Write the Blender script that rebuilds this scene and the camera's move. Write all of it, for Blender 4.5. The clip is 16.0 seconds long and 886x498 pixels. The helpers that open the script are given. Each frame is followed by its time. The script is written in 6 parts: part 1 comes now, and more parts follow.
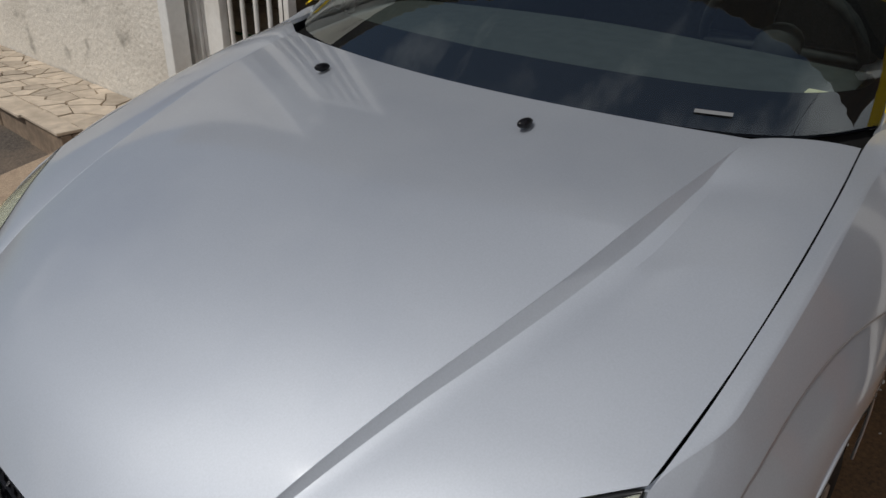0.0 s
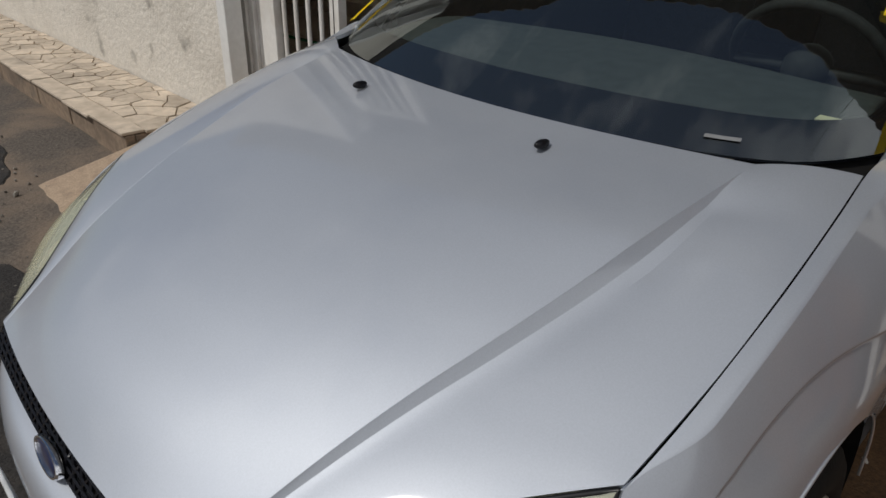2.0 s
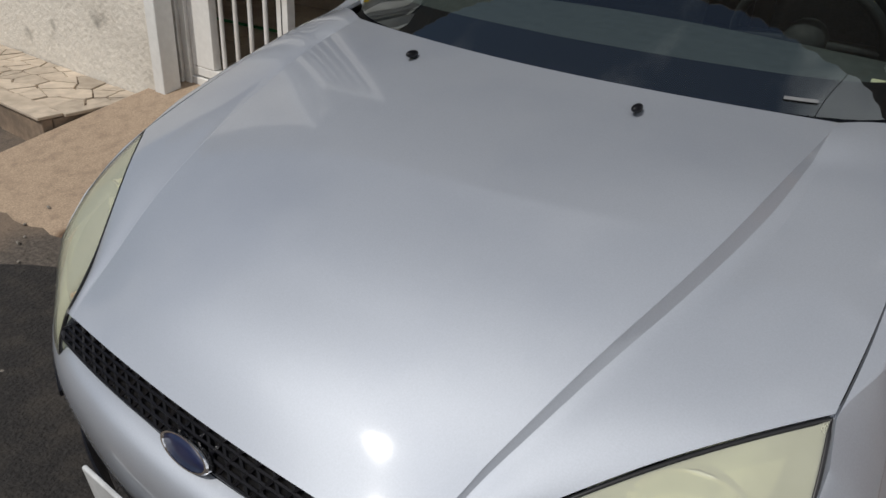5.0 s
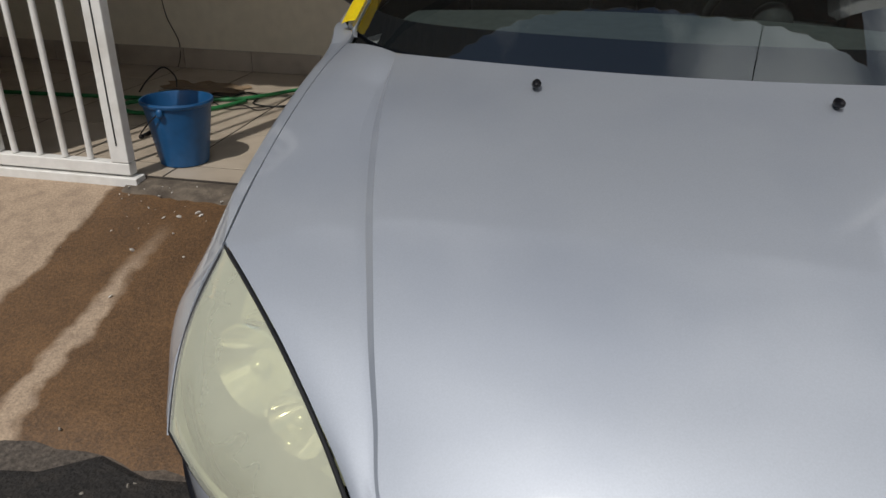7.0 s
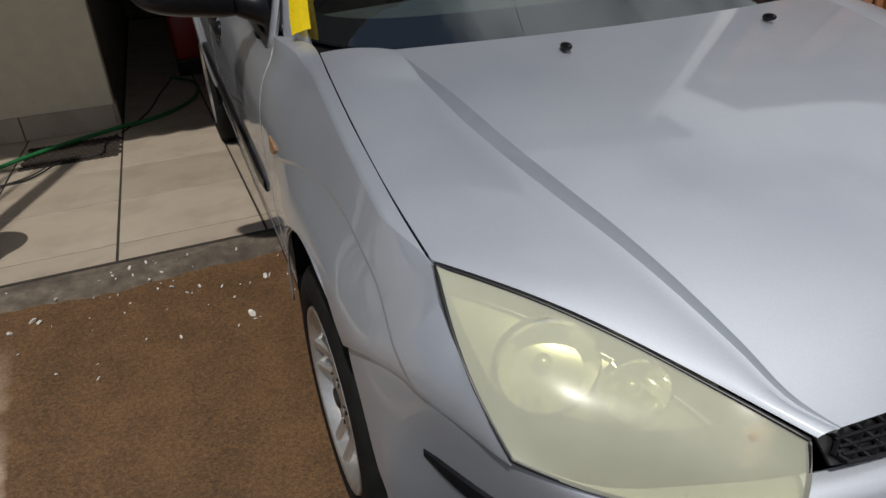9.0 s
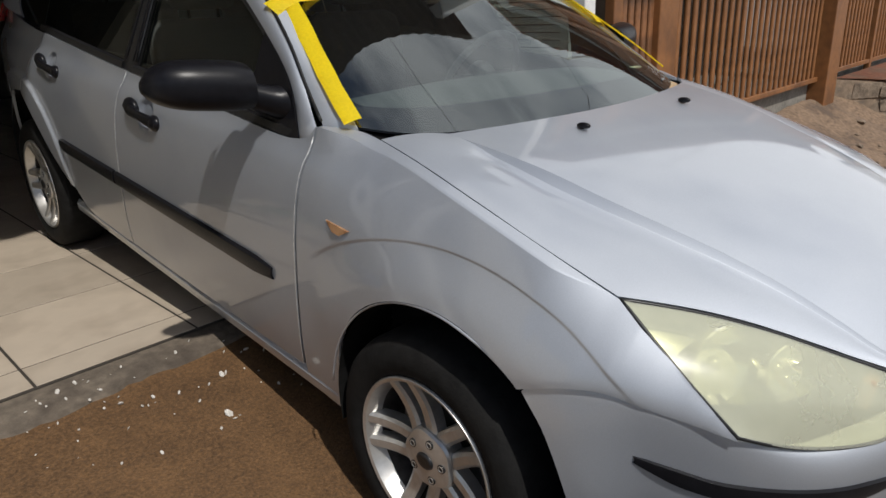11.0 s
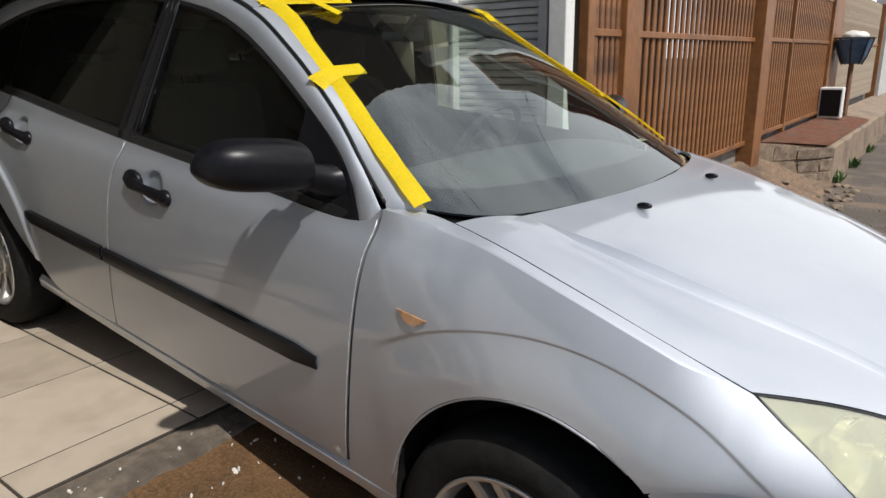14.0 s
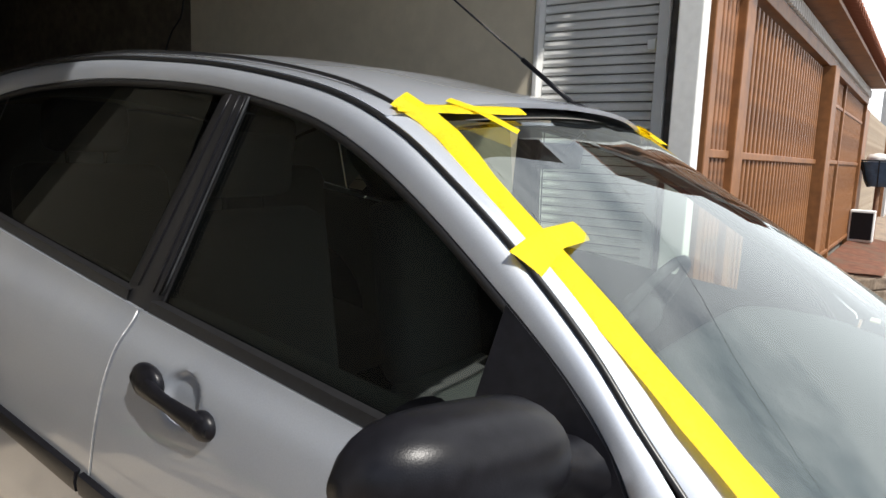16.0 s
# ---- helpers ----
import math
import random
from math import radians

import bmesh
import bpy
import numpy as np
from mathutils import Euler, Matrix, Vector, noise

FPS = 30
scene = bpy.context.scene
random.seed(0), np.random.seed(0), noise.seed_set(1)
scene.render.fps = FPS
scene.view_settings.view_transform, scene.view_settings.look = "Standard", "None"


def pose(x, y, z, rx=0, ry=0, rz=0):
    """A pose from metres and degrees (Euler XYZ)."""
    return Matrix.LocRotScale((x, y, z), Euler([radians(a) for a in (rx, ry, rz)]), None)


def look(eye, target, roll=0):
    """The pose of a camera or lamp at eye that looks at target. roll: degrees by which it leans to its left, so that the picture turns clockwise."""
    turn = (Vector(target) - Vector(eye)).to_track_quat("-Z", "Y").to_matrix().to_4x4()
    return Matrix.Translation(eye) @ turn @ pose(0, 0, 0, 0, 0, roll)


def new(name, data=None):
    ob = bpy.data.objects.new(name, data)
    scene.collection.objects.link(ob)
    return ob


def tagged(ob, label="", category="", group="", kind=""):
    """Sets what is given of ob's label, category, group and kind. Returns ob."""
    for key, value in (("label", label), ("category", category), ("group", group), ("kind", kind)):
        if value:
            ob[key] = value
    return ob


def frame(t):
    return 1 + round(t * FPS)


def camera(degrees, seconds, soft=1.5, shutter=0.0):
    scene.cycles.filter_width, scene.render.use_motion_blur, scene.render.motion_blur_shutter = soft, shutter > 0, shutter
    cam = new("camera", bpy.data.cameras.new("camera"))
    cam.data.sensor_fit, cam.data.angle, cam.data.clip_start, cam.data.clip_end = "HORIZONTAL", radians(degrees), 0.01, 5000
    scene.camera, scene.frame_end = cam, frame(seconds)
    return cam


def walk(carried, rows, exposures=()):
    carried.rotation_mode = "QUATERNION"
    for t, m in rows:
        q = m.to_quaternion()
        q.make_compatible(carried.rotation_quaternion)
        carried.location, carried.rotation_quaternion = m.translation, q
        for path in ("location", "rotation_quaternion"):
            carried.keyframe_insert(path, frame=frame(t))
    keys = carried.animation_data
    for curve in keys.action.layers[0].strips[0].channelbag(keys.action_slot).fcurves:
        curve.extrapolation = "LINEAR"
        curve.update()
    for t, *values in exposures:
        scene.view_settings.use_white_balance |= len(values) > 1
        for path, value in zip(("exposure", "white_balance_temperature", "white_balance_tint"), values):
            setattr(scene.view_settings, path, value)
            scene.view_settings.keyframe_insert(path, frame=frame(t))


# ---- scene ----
cam = camera(66.1, 16.0)
PATH = [
    (0, (0.866, 0.056, 1.079), (-0.285, 1.405, 0.154), 2.1),
    (0.5, (0.908, 0.108, 1.079), (-0.358, 1.345, 0.148), 2.1),
    (1, (0.918, 0.097, 1.095), (-0.36, 1.323, 0.167), 1.7),
    (1.5, (0.921, 0.095, 1.091), (-0.362, 1.312, 0.156), 1.7),
    (2, (0.948, 0.04, 1.137), (-0.307, 1.29, 0.207), 1.6),
    (2.5, (0.986, -0.023, 1.132), (-0.3, 1.254, 0.285), 0.0),
    (3, (0.96, -0.141, 1.13), (-0.209, 1.249, 0.293), 2.4),
    (3.5, (0.938, -0.217, 1.127), (-0.113, 1.243, 0.255), 3.2),
    (4, (0.908, -0.224, 1.121), (-0.169, 1.2, 0.219), 2.4),
    (4.2, (0.88, -0.214, 1.11), (-0.183, 1.215, 0.199), 3.1),
    (6.3, (0.091, -0.251, 1.032), (-0.543, 1.38, 0.063), 0.4),
    (6.5, (0.0, -0.246, 1.001), (-0.495, 1.465, 0.091), -0.9),
    (7, (-0.235, -0.303, 1.017), (-0.503, 1.478, 0.148), 1.7),
    (7.5, (-0.506, -0.409, 1.005), (-0.482, 1.419, 0.193), 2.0),
    (7.7, (-0.559, -0.414, 0.996), (-0.518, 1.415, 0.187), 1.9),
    (8, (-0.688, -0.348, 0.958), (-0.547, 1.483, 0.166), 1.4),
    (8.2, (-0.755, -0.312, 0.963), (-0.497, 1.499, 0.156), 0.2),
    (10.3, (-1.424, -0.052, 0.988), (-0.358, 1.438, 0.185), -1.9),
    (10.5, (-1.488, -0.013, 0.99), (-0.376, 1.461, 0.223), 0.3),
    (11, (-1.688, 0.041, 1.042), (-0.359, 1.376, 0.368), -2.4),
    (11.5, (-1.733, 0.119, 1.052), (-0.272, 1.333, 0.425), -1.1),
    (12, (-1.757, 0.187, 1.058), (-0.27, 1.39, 0.474), -1.7),
    (12.5, (-1.886, 0.223, 1.06), (-0.325, 1.336, 0.49), -2.3),
    (13, (-1.917, 0.245, 1.057), (-0.353, 1.322, 0.429), -1.2),
    (13.5, (-1.919, 0.315, 1.082), (-0.377, 1.428, 0.463), -0.7),
    (14, (-1.848, 0.374, 1.101), (-0.318, 1.545, 0.566), -1.0),
    (14.5, (-1.664, 0.521, 1.121), (-0.194, 1.799, 0.666), -0.2),
    (15, (-1.613, 0.763, 1.128), (-0.133, 2.049, 0.736), 1.7),
    (15.5, (-1.589, 0.971, 1.175), (-0.03, 2.179, 0.845), 0.3),
    (16, (-1.455, 1.243, 1.193), (0.161, 2.386, 0.912), 2.2),
]
EXPOSURES = [(0, -1.01), (2, -0.95), (4, -0.83), (6.5, -0.74), (8, -0.76), (10.5, -0.51), (11.5, -0.27), (12.5, -0.3), (14, -0.07), (15, 0.07), (16, 0.53)]
walk(cam, [(t, look(eye, target, roll)) for t, eye, target, roll in PATH], EXPOSURES)


# ---- world, sun ----
SUN_FROM = Vector((-0.15, -0.555, 0.81)).normalized()
world = bpy.data.worlds.new("sky")
scene.world = world
world.use_nodes = True
wn, wl = world.node_tree.nodes, world.node_tree.links
wn.clear()
sky = wn.new("ShaderNodeTexSky")
sky.sky_type = "NISHITA"
sky.sun_disc = False
sky.sun_elevation = math.asin(SUN_FROM.z)
sky.sun_rotation = math.atan2(SUN_FROM.x, SUN_FROM.y)
wtc = wn.new("ShaderNodeTexCoord")
wmap = wn.new("ShaderNodeMapping")
wmap.inputs["Scale"].default_value = (1.0, 1.0, 1.6)
wnoise = wn.new("ShaderNodeTexNoise")
wnoise.inputs["Scale"].default_value = 1.7
wnoise.inputs["Detail"].default_value = 6.0
wnoise.inputs["Roughness"].default_value = 0.55
wramp = wn.new("ShaderNodeValToRGB")
wramp.color_ramp.elements[0].position = 0.44
wramp.color_ramp.elements[1].position = 0.64
wmix = wn.new("ShaderNodeMixRGB")
wmix.inputs[2].default_value = (15.5, 15.7, 16.2, 1)
wbg = wn.new("ShaderNodeBackground")
wbg.inputs["Strength"].default_value = 0.083
wout = wn.new("ShaderNodeOutputWorld")
wl.new(wtc.outputs["Generated"], wmap.inputs["Vector"])
wl.new(wmap.outputs["Vector"], wnoise.inputs["Vector"])
wsep = wn.new("ShaderNodeSeparateXYZ")
wl.new(wtc.outputs["Generated"], wsep.inputs["Vector"])
wlean = wn.new("ShaderNodeMath")
wlean.operation = "MULTIPLY_ADD"
wlean.inputs[1].default_value = 0.62
wlow = wn.new("ShaderNodeMath")
wlow.operation = "MULTIPLY_ADD"
wlow.inputs[1].default_value = -1.0
wlow.inputs[2].default_value = 1.0
wl.new(wsep.outputs["Z"], wlow.inputs[0])
weast = wn.new("ShaderNodeMath")
weast.operation = "MULTIPLY"
wl.new(wsep.outputs["X"], weast.inputs[0])
wl.new(wlow.outputs["Value"], weast.inputs[1])
wl.new(weast.outputs["Value"], wlean.inputs[0])
wl.new(wnoise.outputs["Fac"], wlean.inputs[2])
wwest = wn.new("ShaderNodeMath")
wwest.operation = "MULTIPLY_ADD"
wwest.inputs[1].default_value = 0.10
wl.new(wsep.outputs["X"], wwest.inputs[0])
wl.new(wnoise.outputs["Fac"], wwest.inputs[2])
wtop = wn.new("ShaderNodeMath")
wtop.operation = "MAXIMUM"
wl.new(wlean.outputs["Value"], wtop.inputs[0])
wl.new(wwest.outputs["Value"], wtop.inputs[1])
wl.new(wtop.outputs["Value"], wramp.inputs["Fac"])
wl.new(wramp.outputs["Color"], wmix.inputs[0])
wl.new(sky.outputs["Color"], wmix.inputs[1])
wl.new(wmix.outputs["Color"], wbg.inputs["Color"])
wl.new(wbg.outputs["Background"], wout.inputs["Surface"])
sun_data = bpy.data.lights.new("sun", "SUN")
sun_data.energy = 4.3
sun_data.angle = radians(1.0)
sun_data.color = (1.0, 0.96, 0.90)
sun = new("sun", sun_data)
sun.matrix_world = look(SUN_FROM * 20, (0, 0, 0))


# ---- materials ----
def material(name, colour, rough=0.5, metal=0.0, vary=0.0, grain=40.0, stain=0.0, stain_scale=2.0, stain_colour=None,
             bump=0.0, bump_scale=60.0, coat=0.0, coat_rough=0.03, per_object=0.0, spec=0.5, mould=0.0, mould_scale=3.0):
    """A principled material with colour grain, larger stains, relief and a little difference from piece to piece."""
    m = bpy.data.materials.new(name)
    m.use_nodes = True
    n, l = m.node_tree.nodes, m.node_tree.links
    b = n["Principled BSDF"]
    b.inputs["Roughness"].default_value = rough
    b.inputs["Metallic"].default_value = metal
    b.inputs["Coat Weight"].default_value = coat
    b.inputs["Coat Roughness"].default_value = coat_rough
    b.inputs["Specular IOR Level"].default_value = spec
    b.inputs["Base Color"].default_value = (*colour, 1)
    tc = n.new("ShaderNodeTexCoord")
    last = None

    def noise_at(scale, detail=4.0):
        t = n.new("ShaderNodeTexNoise")
        t.inputs["Scale"].default_value = scale
        t.inputs["Detail"].default_value = detail
        l.new(tc.outputs["Object"], t.inputs["Vector"])
        return t

    def mix(kind, fac, a, c2):
        x = n.new("ShaderNodeMixRGB")
        x.blend_type = kind
        if isinstance(fac, float):
            x.inputs[0].default_value = fac
        else:
            l.new(fac, x.inputs[0])
        if isinstance(a, tuple):
            x.inputs[1].default_value = a
        else:
            l.new(a, x.inputs[1])
        if isinstance(c2, tuple):
            x.inputs[2].default_value = c2
        else:
            l.new(c2, x.inputs[2])
        return x.outputs["Color"]

    last = (*colour, 1)
    if vary:
        t = noise_at(grain)
        r = n.new("ShaderNodeMapRange")
        r.inputs["From Min"].default_value = 0.3
        r.inputs["From Max"].default_value = 0.7
        l.new(t.outputs["Fac"], r.inputs["Value"])
        lo = tuple(c * (1 - vary) for c in colour) + (1,)
        hi = tuple(min(1, c * (1 + vary)) for c in colour) + (1,)
        last = mix("MIX", r.outputs["Result"], lo, hi)
    if stain:
        t = noise_at(stain_scale, 8.0)
        r = n.new("ShaderNodeMapRange")
        r.inputs["From Min"].default_value = 0.47
        r.inputs["From Max"].default_value = 0.68
        r.inputs["To Max"].default_value = stain
        l.new(t.outputs["Fac"], r.inputs["Value"])
        sc = stain_colour or tuple(c * 0.45 for c in colour)
        last = mix("MIX", r.outputs["Result"], last, (*sc, 1))
    if mould:
        t = noise_at(mould_scale, 10.0)
        r = n.new("ShaderNodeMapRange")
        r.inputs["From Min"].default_value = 0.60
        r.inputs["From Max"].default_value = 0.72
        r.inputs["To Max"].default_value = mould
        l.new(t.outputs["Fac"], r.inputs["Value"])
        last = mix("MIX", r.outputs["Result"], last, (0.09, 0.083, 0.072, 1))
    if per_object:
        oi = n.new("ShaderNodeObjectInfo")
        r = n.new("ShaderNodeMapRange")
        r.inputs["To Min"].default_value = 1 - per_object
        r.inputs["To Max"].default_value = 1 + per_object
        l.new(oi.outputs["Random"], r.inputs["Value"])
        h = n.new("ShaderNodeHueSaturation")
        l.new(r.outputs["Result"], h.inputs["Value"])
        if isinstance(last, tuple):
            h.inputs["Color"].default_value = last
        else:
            l.new(last, h.inputs["Color"])
        last = h.outputs["Color"]
    if not isinstance(last, tuple):
        l.new(last, b.inputs["Base Color"])
    if bump:
        t = noise_at(bump_scale, 6.0)
        bp = n.new("ShaderNodeBump")
        bp.inputs["Strength"].default_value = bump
        bp.inputs["Distance"].default_value = 0.01
        l.new(t.outputs["Fac"], bp.inputs["Height"])
        l.new(bp.outputs["Normal"], b.inputs["Normal"])
    return m


def glass(name, tint, gloss_rough=0.0, ior=1.5, dust=0.0):
    """Thin clear glass: what lies behind shows tinted, and Fresnel gives the gloss."""
    m = bpy.data.materials.new(name)
    m.use_nodes = True
    n, l = m.node_tree.nodes, m.node_tree.links
    n.clear()
    tr = n.new("ShaderNodeBsdfTransparent")
    tr.inputs["Color"].default_value = (*tint, 1)
    gl = n.new("ShaderNodeBsdfGlossy")
    gl.inputs["Roughness"].default_value = gloss_rough
    gl.inputs["Color"].default_value = (0.94, 1.0, 1.0, 1)
    fr = n.new("ShaderNodeFresnel")
    fr.inputs["IOR"].default_value = ior
    mx = n.new("ShaderNodeMixShader")
    out = n.new("ShaderNodeOutputMaterial")
    l.new(fr.outputs["Fac"], mx.inputs[0])
    l.new(tr.outputs["BSDF"], mx.inputs[1])
    l.new(gl.outputs["BSDF"], mx.inputs[2])
    last = mx.outputs["Shader"]
    if dust:
        d = n.new("ShaderNodeBsdfDiffuse")
        d.inputs["Color"].default_value = (0.55, 0.57, 0.58, 1)
        md = n.new("ShaderNodeMixShader")
        md.inputs[0].default_value = dust
        l.new(last, md.inputs[1])
        l.new(d.outputs["BSDF"], md.inputs[2])
        last = md.outputs["Shader"]
    l.new(last, out.inputs["Surface"])
    return m


PAINT = material("silver_paint", (0.485, 0.516, 0.566), 0.645, 0.87, vary=0.035, grain=420, stain=0.42, stain_scale=2.6,
                 stain_colour=(0.380, 0.415, 0.485), bump=0.010, bump_scale=700, coat=1.0, coat_rough=0.06)
PAINT.node_tree.nodes["Principled BSDF"].inputs["Coat IOR"].default_value = 1.62
BLACK_PLASTIC = material("black_plastic", (0.007, 0.007, 0.009), 0.32, vary=0.25, grain=60, bump=0.05, bump_scale=500, spec=0.22)
BLACK_TRIM = material("black_trim", (0.012, 0.012, 0.013), 0.35, vary=0.2, grain=80)
DARK_VOID = material("dark_inner_steel", (0.008, 0.008, 0.008), 0.9, vary=0.3, grain=20, spec=0.1)
RUBBER = material("tyre_rubber", (0.012, 0.012, 0.012), 0.8, vary=0.3, grain=30, bump=0.15, bump_scale=120, stain=0.3, stain_scale=8,
                  stain_colour=(0.018, 0.016, 0.014), spec=0.15)
ALLOY = material("worn_alloy", (0.55, 0.54, 0.52), 0.33, 0.75, vary=0.08, grain=60, stain=0.35, stain_scale=9, stain_colour=(0.25, 0.23, 0.2),
                 bump=0.03, bump_scale=150)
BRAKE = material("brake_steel", (0.10, 0.09, 0.085), 0.6, 0.5, vary=0.3, grain=40)
CHROME = material("chrome", (0.75, 0.76, 0.78), 0.12, 1.0)
BADGE_BLUE = material("badge_blue", (0.010, 0.016, 0.055), 0.3, vary=0.1, coat=0.8)
# pale colour holds both the wear and the glint on door seams
WORN_LIT_EDGE = material("worn_lit_paint_edge", (0.70, 0.71, 0.70), 0.4, 0.3, vary=0.3, grain=90)
TAPE = material("yellow_tape", (0.90, 0.72, 0.006), 0.62, vary=0.05, grain=150, bump=0.15, bump_scale=130, stain=0.15, stain_scale=12,
                stain_colour=(0.70, 0.53, 0.004))
INTERIOR = material("interior_plastic", (0.028, 0.030, 0.033), 0.7, vary=0.2, grain=60, bump=0.02, bump_scale=400, spec=0.2)
DASH = material("dashboard_grey", (0.062, 0.070, 0.073), 0.85, vary=0.12, grain=30, spec=0.1)
INTERIOR_GREY = material("interior_grey", (0.05, 0.05, 0.049), 0.8, vary=0.15, grain=90)
SEAT_CLOTH = material("seat_cloth", (0.05, 0.05, 0.055), 0.95, vary=0.3, grain=200, bump=0.2, bump_scale=400)
HEADLINER = material("headliner", (0.15, 0.145, 0.13), 0.95, vary=0.1, grain=100)
FRIT = material("black_glass_border", (0.006, 0.007, 0.010), 0.9, vary=0.1, spec=0.05)
AMBER = material("amber_plastic", (0.36, 0.20, 0.10), 0.25, vary=0.15, grain=50, stain=0.8, stain_scale=38, stain_colour=(0.16, 0.06, 0.025), coat=0.5)
REFLECTOR = material("lamp_reflector", (0.60, 0.63, 0.56), 0.30, 0.45, vary=0.05, grain=30)
BOWL = material("lamp_bowl", (0.95, 0.95, 0.92), 0.08, 0.95, vary=0.03, grain=40)
REDLAMP = material("red_lamp", (0.25, 0.01, 0.01), 0.2, vary=0.1, coat=0.8)
PLATE = material("plate_grey", (0.55, 0.56, 0.56), 0.5, vary=0.08, grain=60, stain=0.3, stain_scale=12)
INK = material("plate_ink", (0.03, 0.03, 0.03), 0.6)
DULL_LABEL = material("dull_label", (0.16, 0.165, 0.17), 0.6, vary=0.1, grain=60)
TAN = material("tan_foam", (0.42, 0.30, 0.18), 0.9, vary=0.25, grain=40)
WINDSHIELD = glass("windshield_glass", (0.86, 0.94, 0.90), 0.0, 2.15, 0.006)
# tint darkened so the glass colour carries the dim cabin's shade
REAR_GLASS = glass("shaded_rear_glass", (0.26, 0.30, 0.26), 0.0, 1.33, 0.001)
SIDE_GLASS = glass("tinted_side_glass", (0.68, 0.75, 0.67), 0.0, 1.36, 0.002)

GROUND_M = material("street_asphalt", (0.09, 0.075, 0.062), 0.92, vary=0.45, grain=70, stain=0.8, stain_scale=2.2,
                    stain_colour=(0.195, 0.145, 0.105), bump=0.8, bump_scale=60)
ASPHALT = material("black_asphalt", (0.018, 0.016, 0.015), 0.9, vary=0.6, grain=110, stain=0.4, stain_scale=12, stain_colour=(0.06, 0.05, 0.04), bump=1.0, bump_scale=80)
PLASTER_WHITE = material("rough_white_plaster", (0.66, 0.62, 0.55), 0.95, vary=0.08, grain=25, stain=0.35, stain_scale=1.6,
                         stain_colour=(0.42, 0.38, 0.32), bump=1.0, bump_scale=38, mould=0.75, mould_scale=3.2)
WHITE_PAINT = material("white_gate_paint", (0.74, 0.73, 0.70), 0.45, vary=0.05, grain=30, stain=0.35, stain_scale=5, stain_colour=(0.45, 0.40, 0.33))
WHITE_PILLAR = material("white_pillar_paint", (0.72, 0.72, 0.70), 0.8, vary=0.05, grain=30, stain=0.3, stain_scale=3, stain_colour=(0.5, 0.48, 0.44),
                        bump=0.03, bump_scale=80)
BEIGE = material("beige_plaster", (0.73, 0.65, 0.50), 0.85, vary=0.05, grain=12, stain=0.25, stain_scale=1.2, stain_colour=(0.64, 0.56, 0.43),
                 bump=0.1, bump_scale=60)
# dark brown puts the deep garage's shade into the wall colour
SHADED_WALL = material("shaded_wall", (0.17, 0.14, 0.105), 0.95, vary=0.25, grain=14, stain=0.5, stain_scale=2.0, bump=0.3, bump_scale=40)
TILE = material("cream_floor_tile", (0.46, 0.39, 0.31), 0.32, vary=0.06, grain=6, stain=0.5, stain_scale=4.5, stain_colour=(0.27, 0.22, 0.17), per_object=0.08)
GROUT = material("dark_grout", (0.040, 0.033, 0.026), 0.95, vary=0.2, grain=60)
CONCRETE = material("grey_concrete", (0.24, 0.22, 0.19), 0.9, vary=0.2, grain=30, stain=0.5, stain_scale=4, stain_colour=(0.10, 0.085, 0.07), bump=0.4, bump_scale=60)
THRESHOLD_M = material("dirty_threshold", (0.13, 0.105, 0.08), 0.92, vary=0.3, grain=30, stain=0.8, stain_scale=7, stain_colour=(0.055, 0.042, 0.032), bump=0.5, bump_scale=70)
KERB = material("stained_kerb", (0.25, 0.185, 0.13), 0.9, vary=0.2, grain=25, stain=0.6, stain_scale=5, stain_colour=(0.10, 0.075, 0.058), bump=0.4, bump_scale=50, mould=0.6, mould_scale=6)
FLAG = material("flagstone", (0.50, 0.42, 0.33), 0.75, vary=0.15, grain=18, stain=0.4, stain_scale=7, stain_colour=(0.30, 0.245, 0.185), bump=0.25, bump_scale=40, mould=0.35, mould_scale=4,
                per_object=0.22)
FENCE_M = material("brown_fence_paint", (0.235, 0.098, 0.032), 0.5, vary=0.2, grain=14, stain=0.6, stain_scale=3, stain_colour=(0.08, 0.034, 0.017), bump=0.1,
                   bump_scale=40)
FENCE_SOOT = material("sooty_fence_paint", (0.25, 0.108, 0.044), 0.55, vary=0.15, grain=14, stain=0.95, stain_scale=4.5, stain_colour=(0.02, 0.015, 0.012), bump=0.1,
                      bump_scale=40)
PALE_FENCE = material("weathered_pale_slat", (0.40, 0.33, 0.25), 0.8, vary=0.2, grain=14, stain=0.6, stain_scale=3, stain_colour=(0.22, 0.13, 0.08), bump=0.2, bump_scale=40)
SHUTTER_M = material("galvanised_shutter", (0.74, 0.74, 0.72), 0.42, 0.0, vary=0.08, grain=10, stain=0.3, stain_scale=4, stain_colour=(0.55, 0.54, 0.50))
ROOF_M = material("roof_sheet", (0.15, 0.118, 0.09), 0.9, vary=0.2, grain=20)
CLAY = material("clay_roof_tile", (0.30, 0.11, 0.06), 0.85, vary=0.25, grain=15, stain=0.4, stain_scale=4, stain_colour=(0.12, 0.06, 0.045))
BUCKET_M = material("blue_bucket_plastic", (0.012, 0.085, 0.22), 0.38, vary=0.1, grain=20)
HOSE_M = material("green_hose", (0.02, 0.16, 0.05), 0.45, vary=0.15, grain=30)
CABLE_M = material("black_cable", (0.012, 0.012, 0.012), 0.6)
FAR_WALL = material("far_plaster", (0.50, 0.50, 0.49), 0.9, vary=0.1, grain=4, stain=0.5, stain_scale=1.2, stain_colour=(0.30, 0.29, 0.27), bump=0.2, bump_scale=20)


